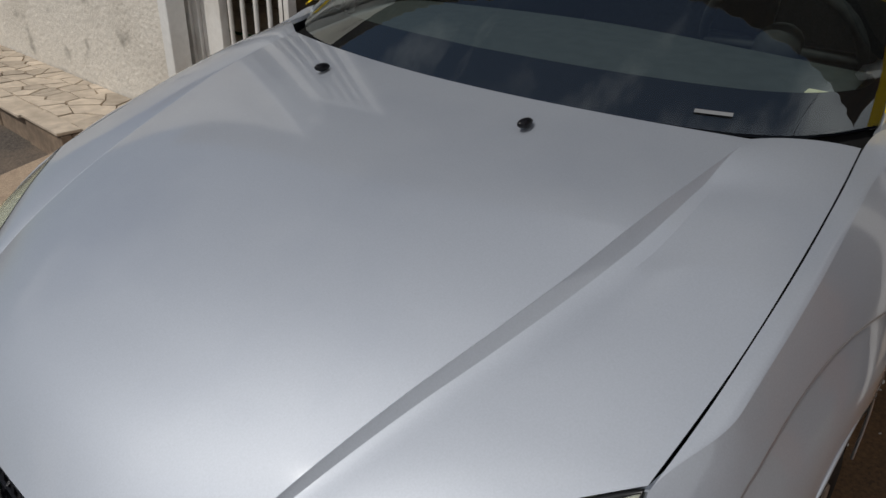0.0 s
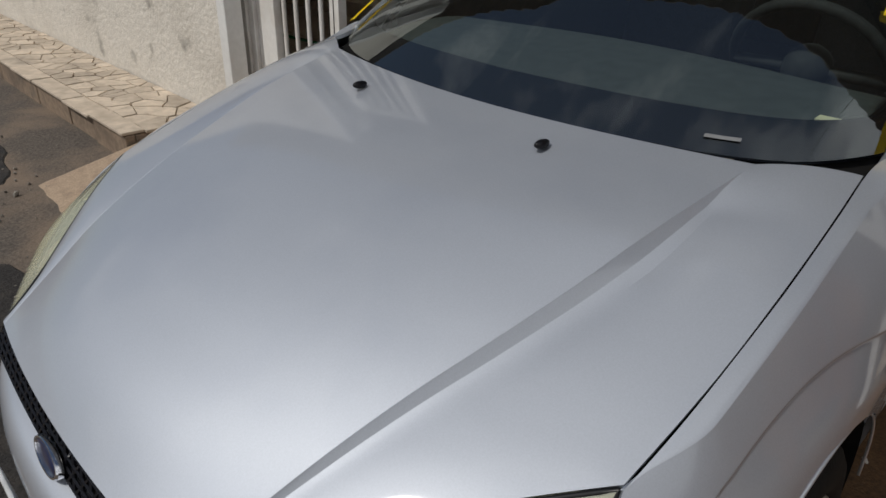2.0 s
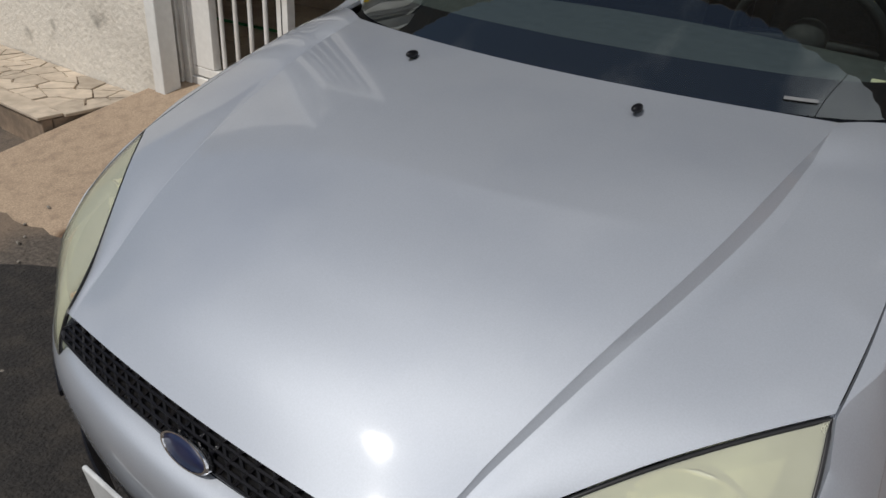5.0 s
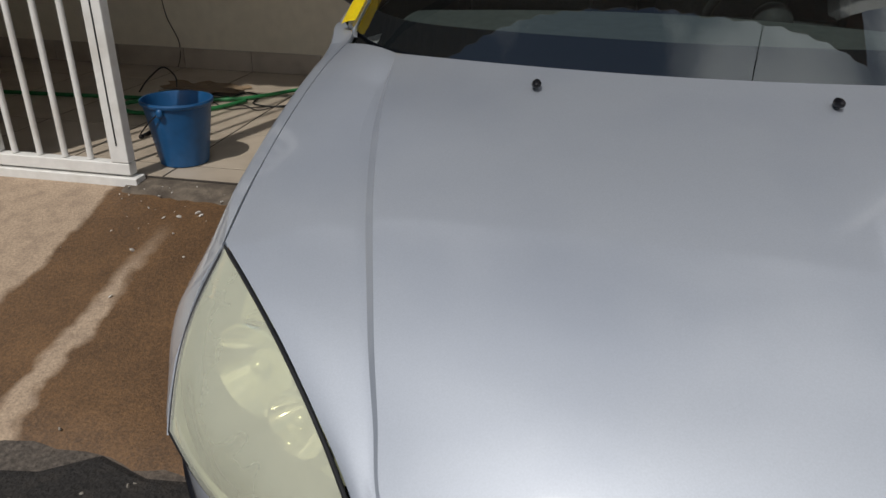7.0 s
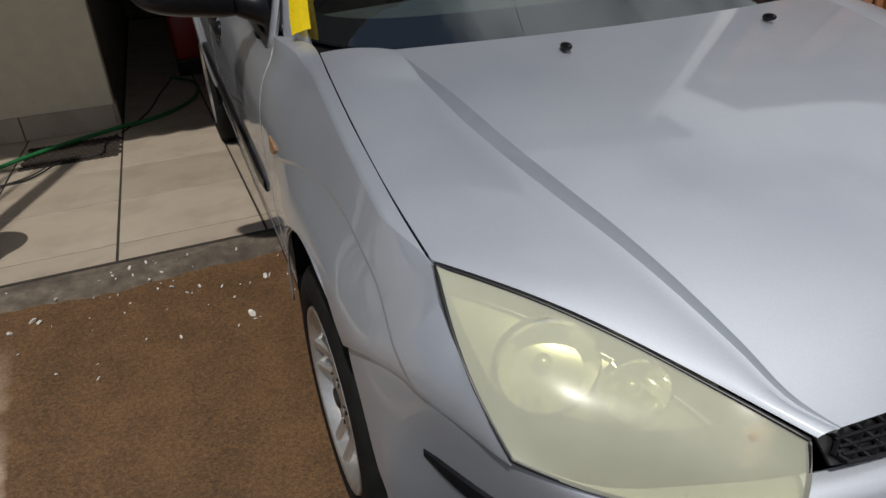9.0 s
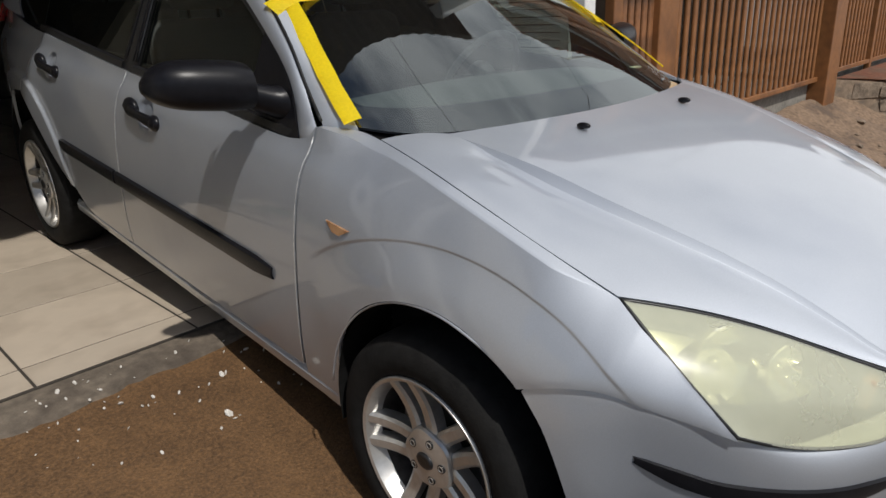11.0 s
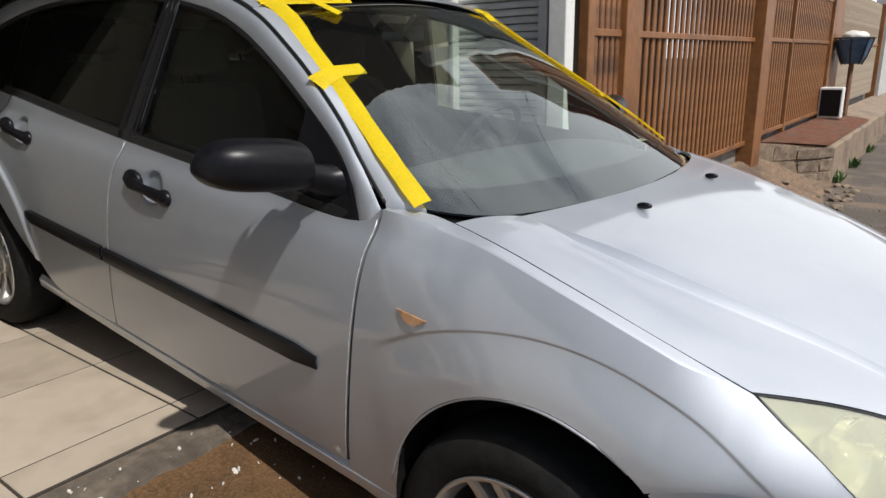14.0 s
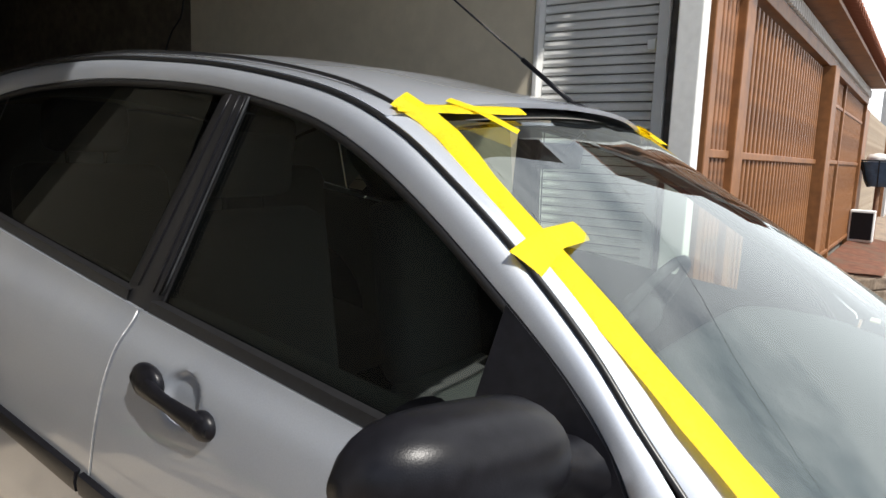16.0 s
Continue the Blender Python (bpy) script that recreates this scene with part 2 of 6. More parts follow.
# ---- mesh helpers ----
def part(name, bm, mat, parent=None, label="", smooth=False, angle=None):
    """Links a bmesh as one mesh object under a thing or a part."""
    me = bpy.data.meshes.new(name)
    bmesh.ops.recalc_face_normals(bm, faces=bm.faces)
    bm.to_mesh(me)
    bm.free()
    return mesh_part(name, me, mat, parent, label, smooth, angle)


def mesh_part(name, me, mat, parent=None, label="", smooth=False, angle=None):
    me.materials.append(mat)
    if smooth:
        me.polygons.foreach_set("use_smooth", [True] * len(me.polygons))
        if angle:
            me.set_sharp_from_angle(angle=radians(angle))
    ob = new(name, me)
    if parent:
        ob.parent = parent
    if label:
        ob["label"] = label
    return ob


def box(bm, lo, hi, bevel=0.0):
    """A box between two corners, its edges rounded by bevel."""
    c = [(a + b) / 2 for a, b in zip(lo, hi)]
    s = [abs(b - a) for a, b in zip(lo, hi)]
    r = bmesh.ops.create_cube(bm, size=1.0, matrix=Matrix.Translation(c) @ Matrix.Diagonal((*s, 1)))
    if bevel:
        es = {e for v in r["verts"] for e in v.link_edges}
        bmesh.ops.bevel(bm, geom=list(es), offset=bevel, segments=2, affect="EDGES", profile=0.5)


def boxed(name, lo, hi, mat, parent=None, label="", bevel=0.004):
    bm = bmesh.new()
    box(bm, lo, hi, bevel)
    return part(name, bm, mat, parent, label)


def empty(name, loc, label, category, group="", kind=""):
    ob = new(name)
    ob.location = loc
    return tagged(ob, label, category, group, kind)


def spl(pts, t, uniform=False):
    """Smooth curve through points (rows), at parameters t from 0 to 1."""
    p = np.array(pts, float)
    k = len(p)
    s = np.linspace(0, 1, k) if uniform else np.r_[0, np.cumsum(np.linalg.norm(np.diff(p, axis=0), axis=1))]
    s = s / s[-1]
    d = np.diff(p, axis=0) / np.diff(s)[:, None]
    m = np.empty_like(p)
    m[0], m[-1] = d[0], d[-1]
    if k > 2:
        h = np.diff(s)
        m[1:-1] = (d[:-1] * h[1:, None] + d[1:] * h[:-1, None]) / (h[1:] + h[:-1])[:, None]
        m[0], m[-1] = 1.5 * d[0] - 0.5 * m[1], 1.5 * d[-1] - 0.5 * m[-2]
    t = np.atleast_1d(np.asarray(t, float)).clip(0, 1)
    i = np.clip(np.searchsorted(s, t, side="right") - 1, 0, k - 2)
    h = (s[i + 1] - s[i])[:, None]
    x = (t[:, None] - s[i][:, None]) / h
    return (p[i] * (1 + 2 * x) * (1 - x) ** 2 + m[i] * h * x * (1 - x) ** 2 + p[i + 1] * x * x * (3 - 2 * x) + m[i + 1] * h * x * x * (x - 1))


def loft(rows, nu, nv, uniform_u=False):
    """A grid of points through a few guide curves: nu along each curve, nv across them."""
    u = np.linspace(0, 1, nu)
    guides = np.array([spl(r, u, uniform_u) for r in rows])
    v = np.linspace(0, 1, nv)
    return np.array([spl(guides[:, i], v, True) for i in range(nu)])


def ease(x, a, b):
    x = np.clip((np.asarray(x, float) - a) / (b - a), 0, 1)
    return x * x * (3 - 2 * x)


def mirrored(P, side):
    Q = P.copy()
    Q[..., 0] *= side
    return Q


def skin(name, P, mat, parent=None, label="", thick=0.0, centre=(0, 2.2, 0.5), sharp=40, closed=False):
    """A sheet of points as a smooth mesh, turned outward from centre and given a thickness inward."""
    P = np.asarray(P, float)
    a, b = P.shape[:2]
    idx = np.arange(a * b).reshape(a, b)
    if closed:
        idx = np.concatenate([idx, idx[:1]])
    f = np.stack([idx[:-1, :-1], idx[1:, :-1], idx[1:, 1:], idx[:-1, 1:]], -1).reshape(-1, 4)
    V = P.reshape(-1, 3)
    nrm = np.cross(V[f[:, 2]] - V[f[:, 0]], V[f[:, 3]] - V[f[:, 1]])
    if (nrm * (V[f].mean(1) - np.array(centre))).sum() < 0:
        f, nrm = f[:, ::-1], -nrm
    if thick:
        vn = np.zeros_like(V)
        for j in range(4):
            np.add.at(vn, f[:, j], nrm)
        vn /= np.linalg.norm(vn, axis=1)[:, None] + 1e-12
        n0 = len(V)
        edges = {}
        for q in f:
            for j in range(4):
                e = (q[j], q[(j + 1) % 4])
                edges[e] = 1
        border = [e for e in edges if (e[1], e[0]) not in edges]
        V = np.concatenate([V, V - vn * thick])
        g = f[:, ::-1] + n0
        r = np.array([(e[1], e[0], e[0] + n0, e[1] + n0) for e in border]).reshape(-1, 4)
        f = np.concatenate([f, g, r]) if len(r) else np.concatenate([f, g])
    me = bpy.data.meshes.new(name)
    me.from_pydata(V.tolist(), [], f.tolist())
    me.validate()
    me.update()
    return mesh_part(name, me, mat, parent, label, True, sharp)


def tube(bm, pts, r, sides=8, closed=False):
    """A round bar along a line of points."""
    pts = [Vector(p) for p in pts]
    rings = []
    for i, p in enumerate(pts):
        a, b = pts[max(i - 1, 0)], pts[min(i + 1, len(pts) - 1)]
        if closed:
            a, b = pts[i - 1], pts[(i + 1) % len(pts)]
        q = (b - a).to_track_quat("Z", "Y")
        rings.append([bm.verts.new(p + q @ Vector((r * math.cos(2 * math.pi * k / sides), r * math.sin(2 * math.pi * k / sides), 0))) for k in range(sides)])
    for i in range(len(rings) if closed else len(rings) - 1):
        a, b = rings[i], rings[(i + 1) % len(rings)]
        for k in range(sides):
            bm.faces.new((a[k], a[(k + 1) % sides], b[(k + 1) % sides], b[k]))
    if not closed:
        bm.faces.new(rings[0][::-1])
        bm.faces.new(rings[-1])


def lathe(bm, profile, sides, axis="x", centre=(0, 0, 0), closed=False):
    """Turns a profile of (along, radius) round an axis."""
    rings = []
    for a, r in profile:
        ring = []
        for k in range(sides):
            c, s = math.cos(2 * math.pi * k / sides) * r, math.sin(2 * math.pi * k / sides) * r
            p = (a, c, s) if axis == "x" else ((c, a, s) if axis == "y" else (c, s, a))
            ring.append(bm.verts.new(Vector(p) + Vector(centre)))
        rings.append(ring)
    pairs = list(zip(rings, rings[1:])) + ([(rings[-1], rings[0])] if closed else [])
    for a, b in pairs:
        for k in range(sides):
            bm.faces.new((a[k], a[(k + 1) % sides], b[(k + 1) % sides], b[k]))
    return rings


# ---- ground, ramp, pavements ----
def slab_material():
    """Brown ramp concrete: wet over most of it, with a dry side and a dry streak, edges frayed by noise."""
    m = material("ramp_concrete", (0.36, 0.27, 0.19), 0.85, vary=0.25, grain=120, stain=0.55, stain_scale=16, stain_colour=(0.22, 0.16, 0.115), bump=0.4, bump_scale=160)
    n, l = m.node_tree.nodes, m.node_tree.links
    b = n["Principled BSDF"]
    dry = b.inputs["Base Color"].links[0].from_socket
    geo = n.new("ShaderNodeNewGeometry")
    wob = n.new("ShaderNodeTexNoise")
    wob.inputs["Scale"].default_value = 6.0
    wob.inputs["Detail"].default_value = 6.0
    l.new(geo.outputs["Position"], wob.inputs["Vector"])
    sep = n.new("ShaderNodeSeparateXYZ")
    l.new(geo.outputs["Position"], sep.inputs["Vector"])

    def calc(op, a, c2, use_clamp=False):
        x = n.new("ShaderNodeMath")
        x.operation = op
        x.use_clamp = use_clamp
        for i, v in enumerate((a, c2)):
            if isinstance(v, (int, float)):
                x.inputs[i].default_value = v
            else:
                l.new(v, x.inputs[i])
        return x.outputs[0]

    jit = calc("MULTIPLY", calc("SUBTRACT", wob.outputs["Fac"], 0.5), 0.16)
    x = calc("ADD", sep.outputs["X"], jit)
    y = calc("ADD", sep.outputs["Y"], jit)
    left = calc("ADD", x, 0.0)
    wet = calc("MULTIPLY", calc("ADD", left, 1.985), 30.0, True)
    streak = calc("SUBTRACT", 1.0, calc("MULTIPLY", calc("ABSOLUTE", calc("ADD", left, 1.625), 0), 21.0), True)
    streak = calc("MULTIPLY", streak, calc("MULTIPLY", calc("SUBTRACT", 1.90, y), 1.9, True))
    wet = calc("MULTIPLY", wet, calc("SUBTRACT", 1.0, calc("MULTIPLY", streak, 1.6, True)), True)
    t = n.new("ShaderNodeTexNoise")
    t.inputs["Scale"].default_value = 95.0
    t.inputs["Detail"].default_value = 12.0
    t.inputs["Roughness"].default_value = 0.72
    l.new(geo.outputs["Position"], t.inputs["Vector"])
    ramp = n.new("ShaderNodeValToRGB")
    ramp.color_ramp.elements[0].position, ramp.color_ramp.elements[0].color = 0.34, (0.058, 0.030, 0.012, 1)
    ramp.color_ramp.elements[1].position, ramp.color_ramp.elements[1].color = 0.66, (0.172, 0.092, 0.038, 1)
    broad = n.new("ShaderNodeTexNoise")
    broad.inputs["Scale"].default_value = 7.0
    broad.inputs["Detail"].default_value = 5.0
    l.new(geo.outputs["Position"], broad.inputs["Vector"])
    shade = calc("ADD", t.outputs["Fac"], calc("MULTIPLY", calc("SUBTRACT", broad.outputs["Fac"], 0.5), 0.32))
    l.new(shade, ramp.inputs["Fac"])
    mx = n.new("ShaderNodeMixRGB")
    l.new(wet, mx.inputs[0])
    l.new(dry, mx.inputs[1])
    l.new(ramp.outputs["Color"], mx.inputs[2])
    l.new(mx.outputs["Color"], b.inputs["Base Color"])
    rr = n.new("ShaderNodeMapRange")
    rr.inputs["To Min"].default_value, rr.inputs["To Max"].default_value = 0.9, 0.62
    l.new(wet, rr.inputs["Value"])
    l.new(rr.outputs["Result"], b.inputs["Roughness"])
    return m


RAMP_M = slab_material()
GATE_Y = 2.14
STREET_Z = -0.275
TILE_Y = 2.19


def ramp_z(y):
    """Height of the ramp that falls from the tiled floor to the street."""
    return np.maximum(-0.205 * (2.17 - np.asarray(y, float)), STREET_Z + 0.002)


def build_ground():
    bm = bmesh.new()
    bmesh.ops.create_grid(bm, x_segments=2, y_segments=2, size=400, matrix=Matrix.Translation((0, 0, STREET_Z)))
    tagged(part("ground", bm, GROUND_M), "worn brown-grey asphalt street with patches of dirt", "street", kind="structure")
    rng = random.Random(3)
    bm = bmesh.new()
    xs = np.linspace(-2.866, 2.6, 70)
    cols = []
    for x in xs:
        f = 0.90 + 0.05 * math.sin(3.1 * x) + rng.uniform(-0.025, 0.025)
        ys = np.linspace(f, TILE_Y - 0.004, 14)
        cols.append([bm.verts.new((x, f - 0.06, STREET_Z - 0.02))] + [bm.verts.new((x, y, float(ramp_z(y)) + 0.004 * noise.noise(Vector((x * 1.7, y * 1.7, 2.0))))) for y in ys])
    for a, b in zip(cols, cols[1:]):
        for j in range(14):
            bm.faces.new((a[j], b[j], b[j + 1], a[j + 1]))
    tagged(part("pavement_ramp", bm, RAMP_M, smooth=True), "wet brown concrete ramp before the garage with a dry streak", "pavement", kind="structure")
    bm = bmesh.new()
    rows = []
    for x in np.linspace(-1.93, 1.36, 90):
        y0 = 2.055 + 0.035 * noise.noise(Vector((x * 3.1, 0.4, 0))) + rng.uniform(-0.008, 0.008)
        rows.append([bm.verts.new(q) for q in ((x, y0 - 0.012, float(ramp_z(y0 - 0.012)) - 0.01), (x, y0, float(ramp_z(y0)) + 0.008), (x, 2.12, float(ramp_z(2.12)) + 0.012), (x, TILE_Y - 0.002, 0.004), (x, TILE_Y - 0.002, -0.05))])
    for a, b in zip(rows, rows[1:]):
        for j in range(4):
            bm.faces.new((a[j], b[j], b[j + 1], a[j + 1]))
    tagged(part("threshold", bm, THRESHOLD_M), "dark concrete strip along the tiled floor's edge", "threshold", kind="structure")


def build_asphalt_patches():
    """Thin black asphalt left on the street beside the ramp and the pavement, with loose bits."""
    for n, (cx, cy, rx, ry) in enumerate(((-1.15, 0.32, 0.95, 0.56), (-3.5, 0.62, 0.55, 0.22), (-2.9, -0.15, 0.40, 0.16))):
        rng = random.Random(40 + n)
        bm = bmesh.new()
        ring = []
        for i in range(40):
            a = 2 * math.pi * i / 40
            k = 1 + 0.28 * noise.noise(Vector((math.cos(a) * 2.2 + 5 * n, math.sin(a) * 2.2, 0.3))) + rng.uniform(-0.06, 0.06)
            ring.append((cx + rx * k * math.cos(a), cy + ry * k * math.sin(a)))
        up = [bm.verts.new((x, y, STREET_Z + 0.008)) for x, y in ring]
        lo = [bm.verts.new((cx + (x - cx) * 1.04, cy + (y - cy) * 1.06, STREET_Z - 0.004)) for x, y in ring]
        bm.faces.new(up)
        for i in range(40):
            bm.faces.new((lo[i], lo[(i + 1) % 40], up[(i + 1) % 40], up[i]))
        tagged(part("asphalt_patch", bm, ASPHALT), "thin patch of broken black asphalt on the street", "asphalt patch", kind="structure")
    rng = random.Random(77)
    bm = bmesh.new()
    for i in range(160):
        x, y = rng.choice(((-1.4, 0.66), (-3.1, 0.7), (-2.4, 0.4), (3.2, 0.75), (5.0, 0.8)))
        x, y = x + rng.gauss(0, 0.45), y + rng.gauss(0, 0.16)
        r = rng.uniform(0.003, 0.011) * (1.8 if rng.random() < 0.08 else 1)
        m = Matrix.Translation((x, y, float(ramp_z(y) if y > 0.9 and x < 2.3 else STREET_Z) + 0.004 + r * 0.4)) @ Euler((rng.random() * 3, rng.random() * 3, rng.random() * 6)).to_matrix().to_4x4() @ Matrix.Diagonal((r * rng.uniform(1, 1.7), r, r * 0.6, 1))
        bmesh.ops.create_icosphere(bm, subdivisions=1, radius=1.0, matrix=m)
    tagged(part("gravel", bm, CONCRETE), "loose gravel scattered over the street", "gravel", kind="stuff")


def build_chips():
    rng = random.Random(11)
    bm = bmesh.new()
    for i in range(215):
        y = TILE_Y - 0.05 - abs(rng.gauss(0, 0.24))
        x = rng.uniform(-1.95, 1.3)
        if y < 0.9:
            continue
        s = rng.uniform(0.0018, 0.0058) * (1.9 if rng.random() < 0.14 else 1)
        m = Matrix.Translation((x, y, float(ramp_z(y)) + (0.012 if y > 2.03 else 0.002) + s * 0.3)) @ Euler((rng.random(), rng.random(), rng.random() * 6)).to_matrix().to_4x4() @ Matrix.Diagonal((s * rng.uniform(1, 1.8), s, s * 0.45, 1))
        bmesh.ops.create_icosphere(bm, subdivisions=1, radius=1.0, matrix=m)
    mat = material("pale_chips", (0.55, 0.52, 0.47), 0.8, vary=0.2, grain=200)
    tagged(part("paint_chips", bm, mat), "small pale paint chips scattered over the wet ramp", "debris", kind="stuff")


# ---- building around the garage ----
def build_walls():
    s = "structure"
    low = STREET_Z - 0.03
    tagged(boxed("wall_west", (-14, 1.930, low), (-2.793, 2.03, 2.6), PLASTER_WHITE, bevel=0.012), "rough-cast white plaster wall with dark stains", "wall", kind=s)
    tagged(boxed("wall_west_return", (-2.790, 1.922, low), (-2.70, 2.03, 2.6), WHITE_PILLAR, bevel=0.006), "white plaster wall end beside the gate", "wall", kind=s)
    tagged(boxed("wall_west_inner", (-6.0, 2.034, low), (-2.865, GATE_Y + 0.06, 2.6), WHITE_PILLAR), "white plaster wall behind the gate post", "wall", kind=s)
    tagged(boxed("wall_porch_back", (-6.0, 4.338, 0), (-1.315, 4.49, 3.6), BEIGE, bevel=0.008), "beige plaster wall at the back of the porch with a hairline crack", "wall", kind=s)
    tagged(boxed("wall_porch_side", (-1.465, 4.494, 0), (-1.315, 12.0, 3.6), SHADED_WALL), "garage side wall with depth shade in its dark colour", "wall", kind=s)
    tagged(boxed("wall_porch_west", (-6.15, 2.2, 0), (-6.004, 4.49, 3.6), BEIGE), "beige plaster wall of the porch", "wall", kind=s)
    tagged(boxed("wall_back", (-1.465, 12.004, 0), (1.65, 12.15, 3.6), SHADED_WALL), "garage end wall with depth shade in its dark colour", "wall", kind=s)
    # the east wall leaves an opening for the shutter
    tagged(boxed("wall_east", (1.46, 2.83, 0), (1.64, 5.5, 3.6), BEIGE), "beige plaster wall inside the garage", "wall", kind=s)
    # past the beige part the wall's shade is painted as darker colour
    tagged(boxed("wall_east_inner", (1.464, 5.504, 0), (1.64, 12.0, 3.6), SHADED_WALL), "inner garage wall with depth shade in its dark colour", "wall", kind=s)
    tagged(boxed("wall_east_lintel", (1.462, 2.21, 2.35), (1.638, 2.826, 3.6), BEIGE), "beige plaster over the shutter", "wall", kind=s)
    tagged(boxed("pillar_east", (1.36, 2.035, -0.05), (1.455, 2.135, 3.0), WHITE_PILLAR, bevel=0.006), "white painted gate pillar with worn edge", "pillar", kind=s)
    b = boxed("baseboard", (-6.0, 4.330, 0.0), (-1.320, 4.336, 0.150), GROUT)
    tagged(b, "beige tile skirting along the wall", "baseboard", kind=s)
    x = -5.89
    while x < -1.4:
        boxed("tile", (x + 0.002, 4.318, 0.012), (min(x + 0.505, -1.322), 4.3295, 0.152), TILE, b, bevel=0.002)
        x += 0.508
    boxed("baseboard_end", (-1.318, 4.322, 0.0), (-1.304, 4.45, 0.152), TILE, b)


def build_shutter():
    s = tagged(new("shutter_door"), "grey metal roller shutter with narrow horizontal slats", "shutter", kind="structure")
    z, i = 0.03, 0
    data = None
    while z < 2.34:
        if data is None:
            bm = bmesh.new()
            prof = [(-0.004, 0.0), (0.005, 0.002), (0.008, 0.015), (0.006, 0.029), (0.001, 0.031), (0.001, 0.033), (0.006, 0.0345), (-0.003, 0.0365), (-0.01, 0.0365), (-0.01, 0.0)]
            rows = [[bm.verts.new((1.515 - p[0], yy, p[1])) for p in prof] for yy in (2.245, 2.80)]
            k = len(prof)
            for j in range(k):
                bm.faces.new((rows[0][j], rows[0][(j + 1) % k], rows[1][(j + 1) % k], rows[1][j]))
            bm.faces.new(rows[0])
            bm.faces.new(rows[1][::-1])
            o = part("slat", bm, SHUTTER_M, s)
            data = o.data
        else:
            o = new("slat", data)
            o.parent = s
        o.location = (0, 0, z)
        z += 0.0405
    boxed("shutter_back", (1.532, 2.225, 0.0), (1.55, 2.822, 2.35), BRAKE, s)
    boxed("guide_rail", (1.445, 2.195, 0.0), (1.53, 2.243, 2.35), SHUTTER_M, s, "galvanised guide rail")
    boxed("guide_rail", (1.452, 2.802, 0.0), (1.53, 2.826, 2.35), SHUTTER_M, s)
    boxed("side_channel", (1.462, 2.140, 0.0), (1.53, 2.192, 2.35), BRAKE, s, "dark grey channel beside the rail")
    boxed("lock_box", (1.452, 2.25, 1.655), (1.505, 2.285, 1.70), SHUTTER_M, s, "small steel lock bracket")


EAVE_Y, EAVE_Z = 1.86, 3.05


def build_roof():
    """Corrugated sheet over the garage, its wavy eave toward the street."""
    xs = np.linspace(-6.2, 1.75, 420)
    ys = np.linspace(EAVE_Y, 12.3, 6)
    P = np.array([[(x, y, EAVE_Z + 0.05 * (y - EAVE_Y) + 0.028 * math.sin(2 * math.pi * x / 0.177)) for y in ys] for x in xs])
    o = skin("roof", P, ROOF_M, thick=0.008, centre=(0, 4, 0), sharp=60)
    tagged(o, "corrugated roof sheet over the garage with a wavy eave", "roof", kind="structure")
    bm = bmesh.new()
    for y in (2.3, 3.8, 5.4, 7.0, 8.6, 10.2):
        z = EAVE_Z + 0.05 * (y - EAVE_Y) - 0.04
        box(bm, (-6.1, y - 0.03, z - 0.08), (1.7, y + 0.03, z), 0.004)
    tagged(part("roof_purlins", bm, DARK_VOID), "dark purlins under the roof sheets", "roof beam", kind="structure")


def build_gate():
    """A white barred sliding gate pushed aside, with a boxed post beside it."""
    g = empty("gate", (0, 0, 0), "white painted steel bar gate, slid half open", "gate", kind="structure")
    y = GATE_Y
    boxed("gate_frame", (-2.69, y - 0.025, 0.035), (-1.907, y + 0.025, 0.085), WHITE_PAINT, g, "bottom rail")
    boxed("gate_frame", (-1.985, y - 0.025, 0.087), (-1.907, y + 0.025, 2.25), WHITE_PAINT, g)
    boxed("stile_groove", (-1.950, y - 0.0275, 0.16), (-1.944, y - 0.0255, 2.2), BLACK_TRIM, g, "dark line along the stile", 0.0005)
    boxed("gate_frame", (-2.69, y - 0.026, 0.087), (-2.505, y + 0.024, 2.25), WHITE_PAINT, g, "wide flat stile")
    boxed("gate_frame", (-2.69, y - 0.025, 2.252), (-1.907, y + 0.025, 2.30), WHITE_PAINT, g)
    x = -2.44
    while x < -2.0:
        bm = bmesh.new()
        tube(bm, [(x, y, 0.088), (x, y, 2.25)], 0.0125, 10)
        part("bar", bm, WHITE_PAINT, g, smooth=True, angle=40)
        x += 0.116
    boxed("gate_track", (-2.80, y - 0.035, -0.03), (-1.88, y + 0.035, 0.026), WHITE_PAINT, g, "low white track")
    p = empty("gate_post", (0, 0, 0), "white boxed steel gate post", "gate post", kind="structure")
    boxed("post_face", (-2.862, y - 0.06, -0.04), (-2.755, y + 0.05, 2.6), WHITE_PAINT, p)
    boxed("post_face", (-2.748, y - 0.045, -0.04), (-2.697, y + 0.045, 2.6), WHITE_PAINT, p)


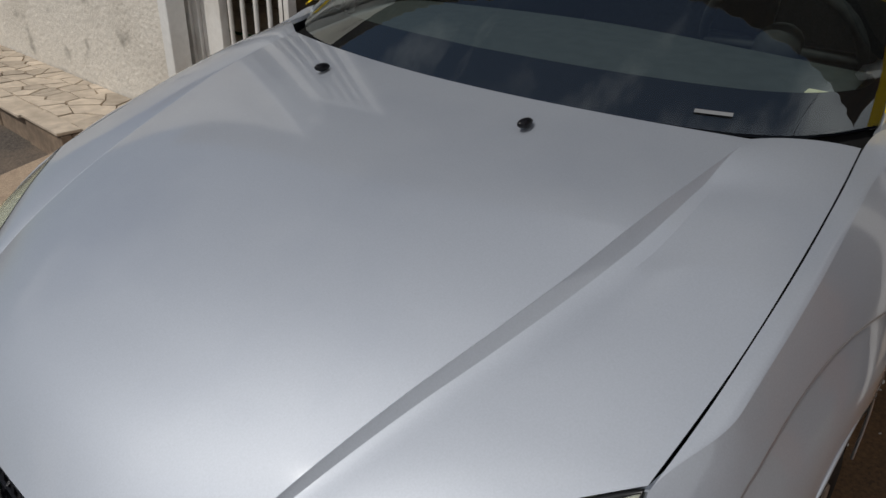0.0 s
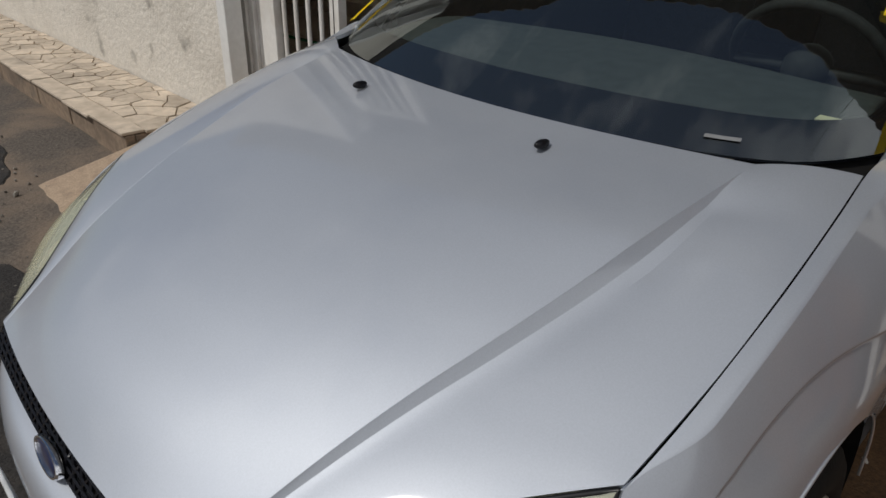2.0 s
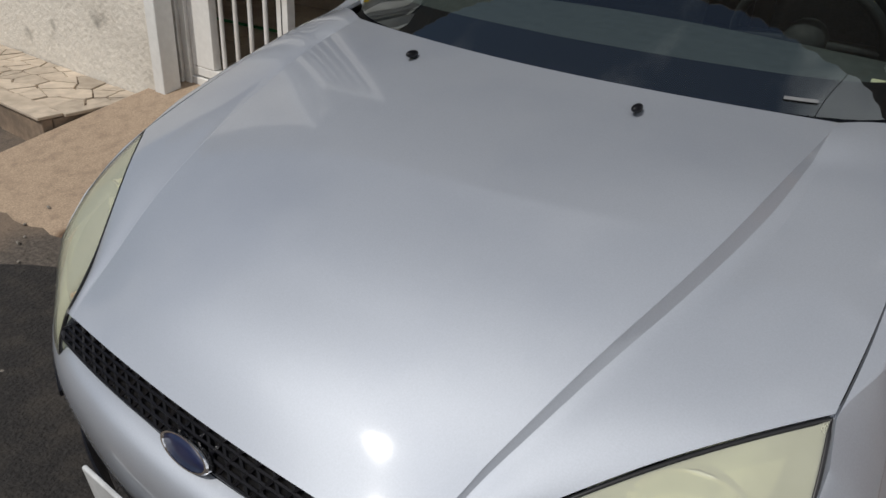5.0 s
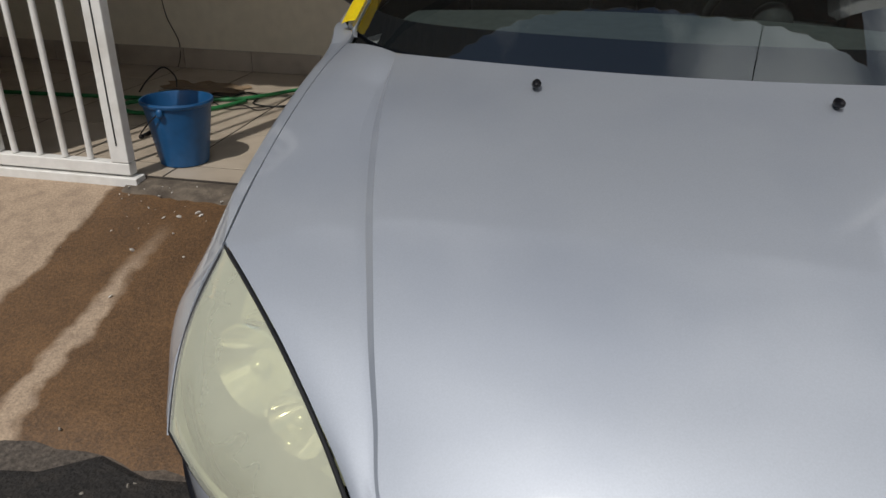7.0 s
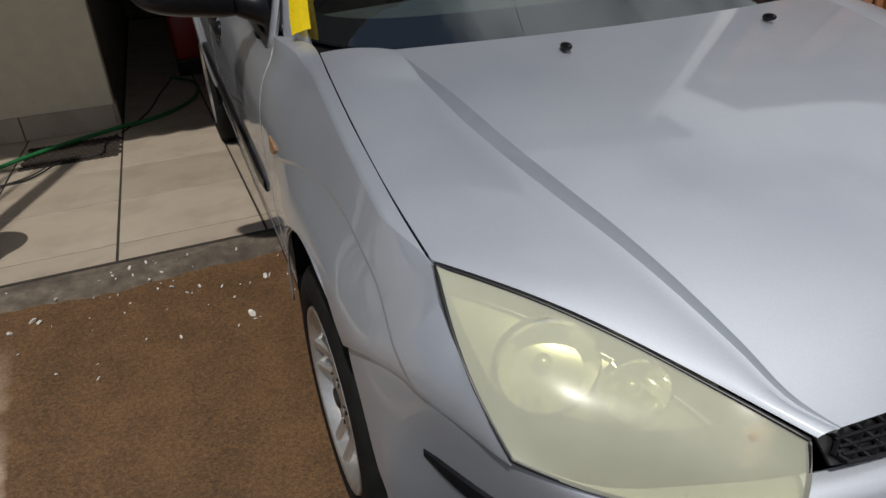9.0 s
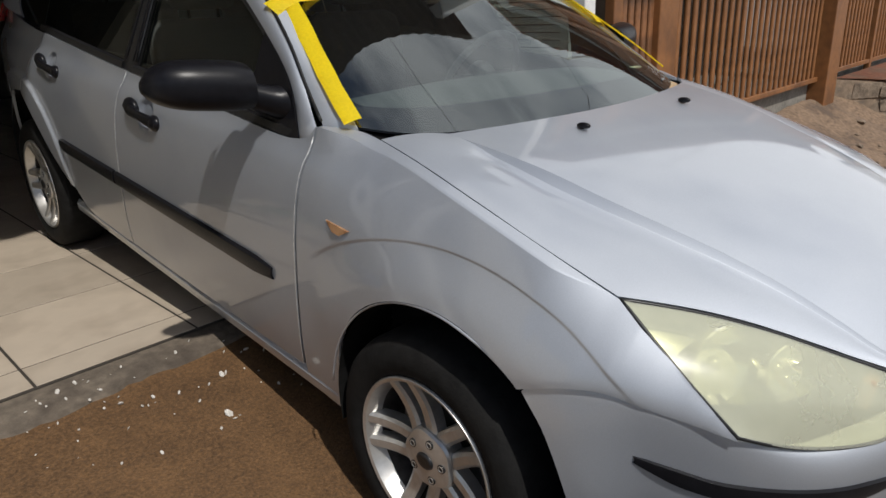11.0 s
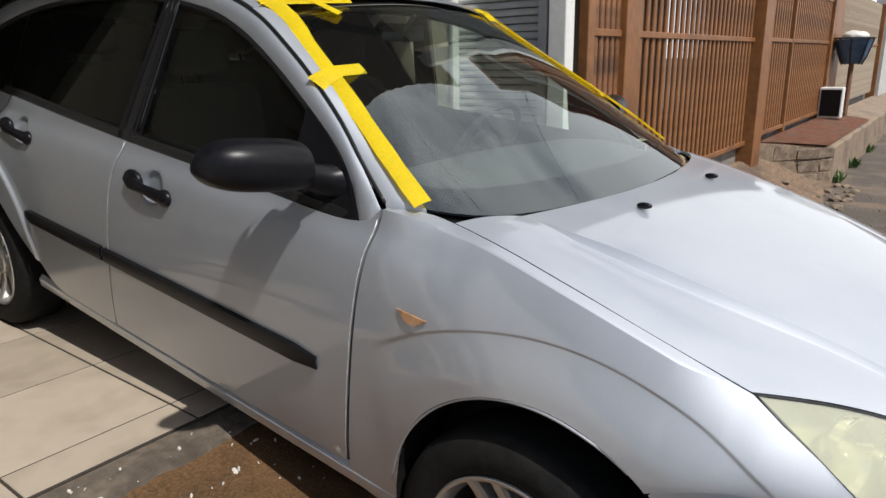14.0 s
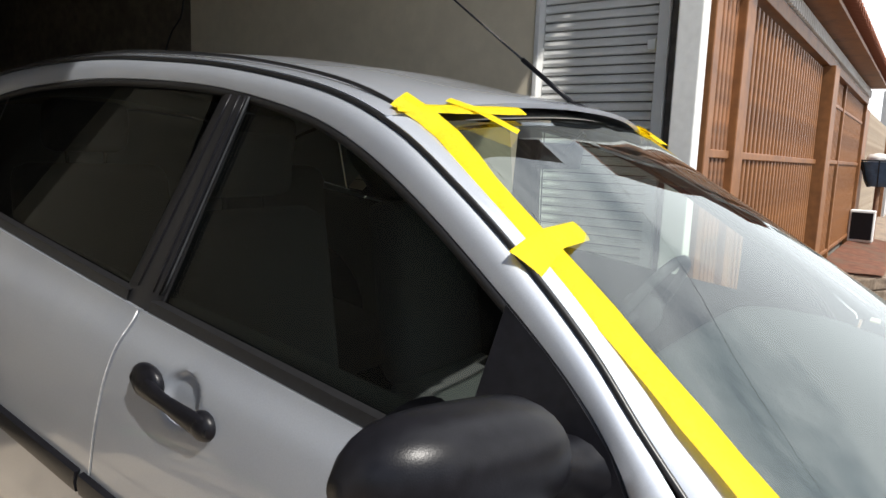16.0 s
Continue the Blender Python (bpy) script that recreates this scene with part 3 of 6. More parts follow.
def build_fence():
    y = 2.105
    f = empty("fence", (0, 0, 0), "brown painted steel bar fence and gate with rust stains", "fence", kind="structure")
    top = 2.03

    def rail(x0, x1, z, h=0.04, d=0.025):
        boxed("rail", (x0, y - d, z), (x1, y + d, z + h), FENCE_M, f)

    def bars(x0, x1, step, z0=0.27, mat=FENCE_M):
        data = None
        x = x0
        while x < x1:
            if data is None:
                bm = bmesh.new()
                box(bm, (-0.025, -0.012, 0), (0.025, 0.012, top - z0), 0.009)
                o = part("bar", bm, mat, f)
                data = o.data
            else:
                o = new("bar", data)
                o.parent = f
            o.location = (x, y, z0)
            x += step

    def post(x0, x1, d=0.06):
        boxed("post", (x0, y - d, 0.0), (x1, y + d, top + 0.02), FENCE_M, f, bevel=0.006)

    post(1.70, 1.79, 0.03)
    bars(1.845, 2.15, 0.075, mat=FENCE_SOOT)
    post(2.17, 2.285, 0.05)
    post(2.305, 2.43, 0.035)
    bars(2.50, 5.24, 0.112)
    post(5.29, 5.60, 0.10)
    bars(5.69, 6.92, 0.112, 0.30)
    post(6.96, 7.03, 0.03)
    bars(7.10, 9.35, 0.112, 0.30)
    post(9.40, 9.52, 0.05)
    boxed("sheet_panel", (9.53, y - 0.02, 0.28), (10.45, y + 0.02, top), FENCE_M, f, "plain brown sheet panel")
    bars(10.55, 15.3, 0.12, 0.30, PALE_FENCE)
    post(15.35, 15.5, 0.08)
    rail(10.46, 15.34, 1.22)
    rail(1.795, 2.165, 1.215)
    rail(2.435, 5.285, 1.215)
    rail(5.605, 6.955, 1.225)
    rail(7.035, 9.395, 1.225)
    rail(1.795, 2.165, 0.25)
    rail(2.435, 5.285, 0.245)
    rail(5.605, 6.955, 0.275)
    rail(7.035, 9.395, 0.275)
    rail(1.70, 5.6, top + 0.022, 0.09, 0.05)
    rail(5.605, 9.6, top + 0.022, 0.08, 0.05)
    rail(5.605, 9.6, 1.78, 0.03, 0.02)
    # white moulded band and clay-tiled eave above
    e = empty("eave", (0, 0, 0), "clay-tiled eave over a white moulded band", "eave", kind="structure")
    boxed("band", (1.75, 2.065, 2.146), (9.8, 2.215, 2.275), WHITE_PILLAR, e)
    bm = bmesh.new()
    x = 1.80
    while x < 9.7:
        box(bm, (x, 2.035, 2.150), (x + 0.05, 2.064, 2.24), 0.006)
        x += 0.085
    part("dentil", bm, WHITE_PILLAR, e)
    # runs back unseen over the whole yard, added to keep it in shade
    boxed("soffit", (1.75, 1.87, 2.280), (9.8, 4.6, 2.315), FENCE_M, e)
    x, data = 1.82, None
    while x < 9.8:
        if data is None:
            bm = bmesh.new()
            n = 8
            ring = []
            for yy, zz in ((0, 0), (1.2, 0.36)):
                ring.append([[bm.verts.new((r * math.cos(math.pi * k / n), yy, zz + r * math.sin(math.pi * k / n))) for k in range(n + 1)] for r in (0.075, 0.062)])
            for k in range(n):
                for r, fl in ((0, 1), (1, -1)):
                    q = (ring[0][r][k], ring[1][r][k], ring[1][r][k + 1], ring[0][r][k + 1])
                    bm.faces.new(q[::fl])
                bm.faces.new((ring[0][0][k], ring[0][0][k + 1], ring[0][1][k + 1], ring[0][1][k]))
            data = part("roof_tile", bm, CLAY, e).data
            data_o = bpy.data.objects["roof_tile"]
            data_o.location = (x, 1.80, 2.335)
        else:
            o = new("roof_tile", data)
            o.parent = e
            o.location = (x, 1.80, 2.335)
        x += 0.155
    # house front behind the fence and beyond
    tagged(boxed("wall_neighbour", (1.68, 4.6, 0), (9.8, 4.8, 2.6), material("brown_house_plaster", (0.17, 0.135, 0.10), 0.9, vary=0.15, grain=8, stain=0.5, stain_scale=2)), "brown plaster house front behind the fence", "wall", kind="structure")
    tagged(boxed("floor_neighbour", (1.68, 2.16, -0.3), (9.8, 4.6, 0.235), CONCRETE), "concrete yard behind the fence", "floor", kind="structure")
    tagged(boxed("wall_far", (15.6, 1.98, -0.3), (44, 2.25, 2.8), FAR_WALL), "stained grey-white street wall", "wall", kind="structure")


def build_street_things():
    c = empty("basket", (10.0, 1.85, 0.205), "blue-lined metal rubbish basket on a rusty post with a white bag", "rubbish basket")
    rust = material("rusty_post", (0.20, 0.11, 0.065), 0.85, vary=0.3, grain=30)
    bm = bmesh.new()
    tube(bm, [(0, 0, 0), (0, 0, 0.76)], 0.035, 10)
    part("post", bm, rust, c, smooth=True, angle=40)
    blue = material("blue_liner", (0.05, 0.11, 0.20), 0.5, vary=0.3, grain=12)
    bm = bmesh.new()
    rows = []
    for z, hx, hy in ((0.74, 0.16, 0.12), (0.84, 0.22, 0.17), (1.08, 0.32, 0.24)):
        rows.append([bm.verts.new((hx * (1 + 0.05 * math.sin(5 * a)) * math.copysign(abs(math.cos(a)) ** 0.6, math.cos(a)), hy * math.copysign(abs(math.sin(a)) ** 0.6, math.sin(a)), z)) for a in np.linspace(0, 2 * math.pi, 33)[:-1]])
    for a, b in zip(rows, rows[1:]):
        for k in range(32):
            bm.faces.new((a[k], a[(k + 1) % 32], b[(k + 1) % 32], b[k]))
    bm.faces.new(rows[0])
    part("liner", bm, blue, c, "blue plastic liner", smooth=True)
    for k in range(0, 32, 4):
        a = 2 * math.pi * k / 32
        f = [(hx * math.copysign(abs(math.cos(a)) ** 0.6, math.cos(a)), hy * math.copysign(abs(math.sin(a)) ** 0.6, math.sin(a)), z) for z, hx, hy in ((0.73, 0.17, 0.13), (0.84, 0.232, 0.182), (1.10, 0.332, 0.252))]
        bm = bmesh.new()
        tube(bm, f, 0.008, 6)
        part("rib", bm, CABLE_M, c)
    bm = bmesh.new()
    tube(bm, [(0.332 * math.copysign(abs(math.cos(a)) ** 0.6, math.cos(a)), 0.252 * math.copysign(abs(math.sin(a)) ** 0.6, math.sin(a)), 1.10) for a in np.linspace(0, 2 * math.pi, 33)[:-1]], 0.011, 6, closed=True)
    part("rim", bm, CABLE_M, c)
    bm = bmesh.new()
    bmesh.ops.create_icosphere(bm, subdivisions=3, radius=1.0, matrix=Matrix.Translation((0.06, 0, 1.12)) @ Matrix.Diagonal((0.24, 0.18, 0.085, 1)))
    for v in bm.verts:
        v.co += Vector((1, 1, 1)) * noise.noise(v.co * 11) * 0.03
    part("bag", bm, material("white_bag", (0.62, 0.61, 0.58), 0.6, vary=0.1, grain=20), c, "crumpled white bag", smooth=True)

    a = empty("old_monitor", (9.15, 1.96, 0.222), "discarded black and white box standing by the fence", "appliance")
    boxed("case", (-0.02, -0.17, 0.0), (0.16, 0.12, 0.42), WHITE_PILLAR, a, "white casing", 0.012)
    boxed("front", (-0.032, -0.15, 0.03), (-0.021, 0.10, 0.39), BLACK_PLASTIC, a, "black front", 0.004)
    stone = boxed("loose_stone", (9.80, 1.86, 0.20), (9.97, 2.0, 0.31), CONCRETE, bevel=0.05)
    tagged(stone, "round grey stone at the post's foot", "stone")
    leaf = material("weed_leaf", (0.06, 0.12, 0.03), 0.6, vary=0.4, grain=40)
    rng = random.Random(17)
    for wx, wy, n in ((6.75, 1.43, 70), (8.0, 1.44, 110), (9.6, 1.45, 55)):
        bm = bmesh.new()
        for i in range(n):
            a0, ln, lean = rng.uniform(0, 6.28), rng.uniform(0.05, 0.16), rng.uniform(0.2, 1.0)
            b0 = Vector((wx + rng.uniform(-0.13, 0.13), wy + rng.uniform(-0.06, 0.05), STREET_Z))
            d = Vector((math.cos(a0) * lean, math.sin(a0) * lean, 1)).normalized() * ln
            sd = Vector((-math.sin(a0), math.cos(a0), 0)) * 0.012
            vs = [bm.verts.new(p) for p in (b0, b0 + d * 0.55 + sd, b0 + d + Vector((0, 0, -0.01)), b0 + d * 0.55 - sd)]
            bm.faces.new(vs)
        tagged(part("weed", bm, leaf), "green weeds growing at the kerb's foot", "weeds", "weeds along the kerb")


def build_east_pavement():
    c = empty("pavement_east", (0, 0, 0), "raised red-brown pavement with a broken concrete edge", "pavement", kind="structure")
    red = material("red_screed", (0.29, 0.125, 0.075), 0.8, vary=0.3, grain=12, stain=0.8, stain_scale=3.5, stain_colour=(0.22, 0.16, 0.115), bump=0.2, bump_scale=40)
    rng = random.Random(5)

    def ledge_x(y):
        """The ledge's slanted end."""
        return 6.56 - (y - 1.47) * 1.25

    def ledge_z(y):
        return 0.14 + (y - 1.47) * 0.14

    bm = bmesh.new()
    rows = []
    for i in range(80):
        k = 0.36 * i
        w = rng.uniform(-0.012, 0.012)
        dip = rng.uniform(0, 0.015)
        yy = 0.004 * k
        end = 1 if i == 0 else 0
        rows.append([bm.verts.new(q) for q in ((6.56 + k, 1.455 + w + yy, STREET_Z - 0.02), (6.56 + k, 1.462 + w + yy, -0.06), (6.56 + k, 1.470 + w + yy, 0.118 - dip), (6.56 + k, 1.495 + w + yy, 0.132 - dip), (max(6.56 + k - 0.78, 5.78) if end else 6.56 + k - 0.3, 2.06, 0.215))])
    for a, b in zip(rows, rows[1:]):
        for j in range(4):
            bm.faces.new((a[j], b[j], b[j + 1], a[j + 1]))
    v = rows[0]
    e = bm.verts.new((5.78, 2.06, STREET_Z - 0.02))
    bm.faces.new((v[0], v[1], v[2], v[3], v[4], e))
    part("kerb_body", bm, KERB, c)
    bm = bmesh.new()
    grid = []
    for i in range(24):
        t = i / 23
        row = []
        for j in range(6):
            y = 1.52 + (2.068 - 1.52) * j / 5
            x0 = ledge_x(y) - 0.03 + 0.02 * noise.noise(Vector((y * 9, 0, 0)))
            x1 = 10.1 + 0.12 * noise.noise(Vector((y * 7, 3, 0)))
            x = x0 + (x1 - x0) * t
            row.append(bm.verts.new((x, y, ledge_z(y) + 0.006 + 0.004 * noise.noise(Vector((x * 3, y * 3, 0))))))
        grid.append(row)
    for a, b in zip(grid, grid[1:]):
        for j in range(5):
            bm.faces.new((a[j], b[j], b[j + 1], a[j + 1]))
    bmesh.ops.solidify(bm, geom=bm.faces[:], thickness=0.022)
    part("walk_surface", bm, red, c, "red-brown screed with a broken lip")
    # broken masonry at the pavement's end
    stone = material("broken_stone", (0.22, 0.17, 0.125), 0.95, vary=0.35, grain=18, stain=0.6, stain_scale=6, stain_colour=(0.07, 0.052, 0.04), bump=0.9, bump_scale=40)
    y = 1.47
    while y < 2.0:
        w = rng.uniform(0.10, 0.20)
        h = ledge_z(y) - 0.01
        for z0, z1 in ((-0.29, -0.13), (-0.125, 0.01), (0.015, h)):
            bm = bmesh.new()
            dx = rng.uniform(0.0, 0.06)
            x = ledge_x(y + w / 2)
            box(bm, (x - 0.07 + dx, y + 0.004, z0), (x + 0.10, y + w, z1 - rng.uniform(0, 0.02)), 0.012)
            for v in bm.verts:
                v.co += Vector((noise.noise(v.co * 11), noise.noise(v.co * 13 + Vector((3, 1, 2))), noise.noise(v.co * 12))) * 0.02
                v.co.x -= (v.co.y - y - w / 2) * 1.25
            part("stone", bm, stone, c, "broken masonry")
        y += w
    # sloping dirt below the fence, with rubble at its foot
    bm = bmesh.new()
    bmesh.ops.create_grid(bm, x_segments=90, y_segments=30, size=1.0, matrix=Matrix.Translation((4.05, 1.60, 0)) @ Matrix.Diagonal((2.45, 0.52, 1, 1)))

    def bank_z(x, y):
        foot = 1.22 + 0.20 * max(0.0, min(1.0, (x - 4.6) / 1.6)) + 0.06 * noise.noise(Vector((x * 1.3, 2.0, 0)))
        up = max(0.0, min(1.0, (y - foot) / (2.10 - foot)))
        high = -0.06 + 0.16 * max(0.0, min(1.0, (x - 1.9) / 2.2))
        q = noise.noise(Vector((x * 2.6, y * 2.6, 1))) * 0.035 + noise.noise(Vector((x * 9, y * 9, 4))) * 0.016
        return STREET_Z - 0.012 + (high - STREET_Z) * (0.75 * up + 0.25 * up * up) + q * min(1.0, up * 6)

    for v in bm.verts:
        v.co.z = bank_z(v.co.x, v.co.y)
    dirt = material("brown_dirt", (0.185, 0.125, 0.082), 0.95, vary=0.4, grain=30, stain=0.8, stain_scale=3.2, stain_colour=(0.075, 0.052, 0.038), bump=1.0, bump_scale=45)
    tagged(part("dirt_bank", bm, dirt, smooth=True), "brown dirt and broken concrete beside the road", "dirt", kind="stuff")
    data = []
    for k in range(5):
        bm = bmesh.new()
        bmesh.ops.create_icosphere(bm, subdivisions=1, radius=1.0)
        for v in bm.verts:
            v.co *= 0.75 + 0.5 * rng.random()
        data.append(bm)
    for i in range(46):
        x = rng.uniform(4.3, 6.45)
        y = rng.uniform(1.12, 1.75) if i % 2 else rng.uniform(1.15, 1.38)
        r = rng.uniform(0.018, 0.060) * (0.6 if i % 3 else 1.0)
        bm = data[i % 5].copy()
        bmesh.ops.transform(bm, matrix=Matrix.Translation((x, y, max(bank_z(x, y), STREET_Z) + r * 0.2)) @ Matrix.Rotation(rng.uniform(0, 6), 4, "Z") @ Matrix.Diagonal((r * 1.3, r, r * 0.6, 1)), verts=bm.verts)
        tagged(part("rubble_stone", bm, stone), "small broken stone lying on the dirt", "stone", "rubble beside the road")


def clip_poly(poly, a, b):
    """The part of a convex polygon nearer to a than to b."""
    mx, my, nx, ny = (a[0] + b[0]) / 2, (a[1] + b[1]) / 2, b[0] - a[0], b[1] - a[1]
    out = []
    for i, p in enumerate(poly):
        q = poly[(i + 1) % len(poly)]
        dp, dq = (p[0] - mx) * nx + (p[1] - my) * ny, (q[0] - mx) * nx + (q[1] - my) * ny
        if dp <= 0:
            out.append(p)
        if dp * dq < 0:
            t = dp / (dp - dq)
            out.append((p[0] + (q[0] - p[0]) * t, p[1] + (q[1] - p[1]) * t))
    return out


def build_west_pavement():
    w = empty("pavement_west", (-0.345, 0.290, -0.286), "raised pavement of irregular flagstones with a stained kerb", "pavement", kind="structure")
    bm = bmesh.new()
    box(bm, (-14, 1.10, -0.075), (-2.57, 1.638, 0.158), 0.004)
    part("bed", bm, material("sandy_joint", (0.22, 0.17, 0.12), 0.95, vary=0.3, grain=40, bump=0.5, bump_scale=80), w)
    rng = random.Random(8)
    x, n = -2.54, 0
    while x > -9:
        wd = rng.uniform(0.42, 0.75)
        dz = rng.uniform(-0.008, 0.004)
        boxed("kerb_stone", (x - wd + 0.006, 1.045 + rng.uniform(-0.006, 0.006), -0.075), (x, 1.098, 0.166 + dz), KERB, w, bevel=0.008)
        boxed("kerb_cap", (x - wd + 0.008, 1.02 + rng.uniform(-0.012, 0.012), 0.168 + dz), (x - 0.002, 1.155, 0.186 + dz), FLAG, w, bevel=0.004)
        x -= wd
    boxed("kerb_stone", (-2.568, 1.10, -0.075), (-2.54, 1.634, 0.166), KERB, w, bevel=0.008)
    boxed("kerb_cap", (-2.60, 1.158, 0.168), (-2.525, 1.636, 0.186), FLAG, w, bevel=0.004)
    pts = []
    gx = 0.15
    i = 0
    xx = -2.62
    while xx > -7.6:
        for yy in (1.22, 1.36, 1.50, 1.62):
            pts.append((xx + rng.uniform(-0.075, 0.075), yy + rng.uniform(-0.06, 0.06)))
        xx -= gx
    for i, p in enumerate(pts):
        poly = [(max(p[0] - 0.4, -7.6), 1.16), (min(p[0] + 0.4, -2.605), 1.16), (min(p[0] + 0.4, -2.605), 1.635), (max(p[0] - 0.4, -7.6), 1.635)]
        for j in range(max(0, i - 14), min(len(pts), i + 15)):
            if j != i and poly:
                poly = clip_poly(poly, p, pts[j])
        if len(poly) < 3:
            continue
        cx, cy = sum(q[0] for q in poly) / len(poly), sum(q[1] for q in poly) / len(poly)
        bm = bmesh.new()
        h = 0.180 + rng.uniform(-0.003, 0.003)
        lo, up = [], []
        for q in poly:
            d = math.hypot(q[0] - cx, q[1] - cy) or 1
            k = max(0.3, (d - 0.004) / d)
            k2 = max(0.3, (d - 0.0085) / d)
            lo.append(bm.verts.new((cx + (q[0] - cx) * k, cy + (q[1] - cy) * k, 0.155)))
            up.append(bm.verts.new((cx + (q[0] - cx) * k2, cy + (q[1] - cy) * k2, h)))
        bm.faces.new(up)
        for a in range(len(up)):
            b = (a + 1) % len(up)
            bm.faces.new((lo[a], lo[b], up[b], up[a]))
        part("flagstone", bm, FLAG, w)


def build_tiles():
    f = tagged(boxed("floor", (-6.0, TILE_Y, -0.08), (1.46, 12.0, 0.0105), GROUT), "cream ceramic floor tiles with dark dirty joints", "floor", kind="structure")
    data = {}

    def tile(x0, x1, y0, y1):
        g = 0.0032
        key = (round(x1 - x0, 3), round(y1 - y0, 3))
        if key not in data:
            bm = bmesh.new()
            w, h = (x1 - x0) / 2 - g, (y1 - y0) / 2 - g
            lo = [bm.verts.new((sx * w, sy * h, 0)) for sx, sy in ((-1, -1), (1, -1), (1, 1), (-1, 1))]
            up = [bm.verts.new((sx * (w - 0.002), sy * (h - 0.002), 0.010)) for sx, sy in ((-1, -1), (1, -1), (1, 1), (-1, 1))]
            bm.faces.new(up)
            for a in range(4):
                bm.faces.new((lo[a], lo[(a + 1) % 4], up[(a + 1) % 4], up[a]))
            o = part("tile", bm, TILE, f)
            data[key] = o.data
        else:
            o = new("tile", data[key])
            o.parent = f
        o.location = ((x0 + x1) / 2, (y0 + y1) / 2, 0.003)

    ys = [TILE_Y + 0.002, 2.352] + [2.352 + 0.518 * k for k in range(1, 19)]
    xs = [-1.813 + 0.518 * k for k in range(-8, 7)] + [1.455]
    for a, b in zip(xs, xs[1:]):
        for c, d in zip(ys, ys[1:]):
            if b < -1.25 and c > 4.3:
                break
            tile(a, b, c, min(d, 4.316) if b < -1.25 else d)


def build_far():
    tagged(boxed("wall_opposite", (-40, -9.3, -0.3), (45, -9.0, 2.4), FAR_WALL), "plain plaster wall across the street", "wall", kind="structure")
    # a street pole and a roof mast carry the two service wires
    p = empty("utility_pole", (0.2, -8.6, STREET_Z), "grey concrete utility pole across the street", "utility pole")
    bm = bmesh.new()
    lathe(bm, [(0.0, 0.15), (6.7, 0.10), (6.72, 0.02)], 16, axis="z")
    part("pole", bm, CONCRETE, p, smooth=True, angle=40)
    boxed("crossarm", (-1.1, -0.05, 6.30), (1.1, 0.05, 6.40), CONCRETE, p, "short crossarm")
    bm = bmesh.new()
    tube(bm, [(7.7, 2.75, 2.35), (7.7, 2.75, 5.9)], 0.025, 8)
    tagged(part("roof_mast", bm, SHUTTER_M, smooth=True), "thin galvanised mast on the tiled roof", "mast")
    for a, b in (((0.6, -8.6, 6.40), (2.5, 8.0, 6.0)), ((-0.2, -8.6, 6.40), (7.7, 2.75, 5.9))):
        a, b = Vector(a), Vector(b)
        bm = bmesh.new()
        tube(bm, [a.lerp(b, t) - Vector((0, 0, 0.6 * t * (1 - t))) for t in np.linspace(0, 1, 30)], 0.007, 6)
        tagged(part("power_cable", bm, CABLE_M), "black overhead service wire from the pole to the roof", "cable", "power cables")


# ---- the car ----
WHEEL_Y, REAR_Y, AXLE_Z = 0.868, 3.485, 0.30
HUB_Z = {WHEEL_Y: 0.246, REAR_Y: 0.214}
ARCH_Y, ARCH_R = 0.828, 0.358


def side_x(z):
    """Half width of the doors at a height."""
    zs = [0.16, 0.22, 0.30, 0.42, 0.55, 0.68, 0.77, 0.83, 0.88, 0.925, 0.97]
    xs = [0.765, 0.787, 0.802, 0.815, 0.823, 0.825, 0.818, 0.803, 0.776, 0.764, 0.752]
    fine = spl(list(zip(zs, xs)), np.linspace(0, 1, 120))
    return np.interp(z, fine[:, 0], fine[:, 1])


def glass_x(z):
    """Half width of the side glass at a height."""
    return 0.746 - 0.375 * (z - 0.92)


def belt_z(y):
    return np.interp(y, [1.30, 1.5, 2.4, 3.0, 3.5, 3.9], [0.876, 0.880, 0.897, 0.920, 0.945, 0.975])


def side_panel(name, curve_top, curve_low, nu, nv, side, parent, label="", dent=None, flare=None):
    """A body side panel between an upper and a lower edge (rows of y, z), on the side surface."""
    u = np.linspace(0, 1, nu)
    a, b = spl(curve_top, u, True), spl(curve_low, u, True)
    v = np.linspace(0, 1, nv)[None, :, None]
    yz = a[:, None] * (1 - v) + b[:, None] * v
    x = side_x(yz[..., 1])
    y = yz[..., 0]
    # the tail draws in
    x = x - 0.10 * ease(y, 3.3, 4.2) ** 1.5
    if flare is not None:
        r = np.hypot(y - flare, yz[..., 1] - AXLE_Z)
        x = x + 0.016 * (1 - ease(r, 0.44, 0.452)) * ease(yz[..., 1], 0.2, 0.45)
    if dent is not None:
        r = np.hypot((y - dent[0]) / 1.12, yz[..., 1] - dent[1])
        x = x - 0.017 * (1 - ease(r, 0.034, 0.052))
    P = np.stack([x * side, y, yz[..., 1]], -1)
    return skin(name, P, PAINT, parent, label, 0.012, sharp=50)


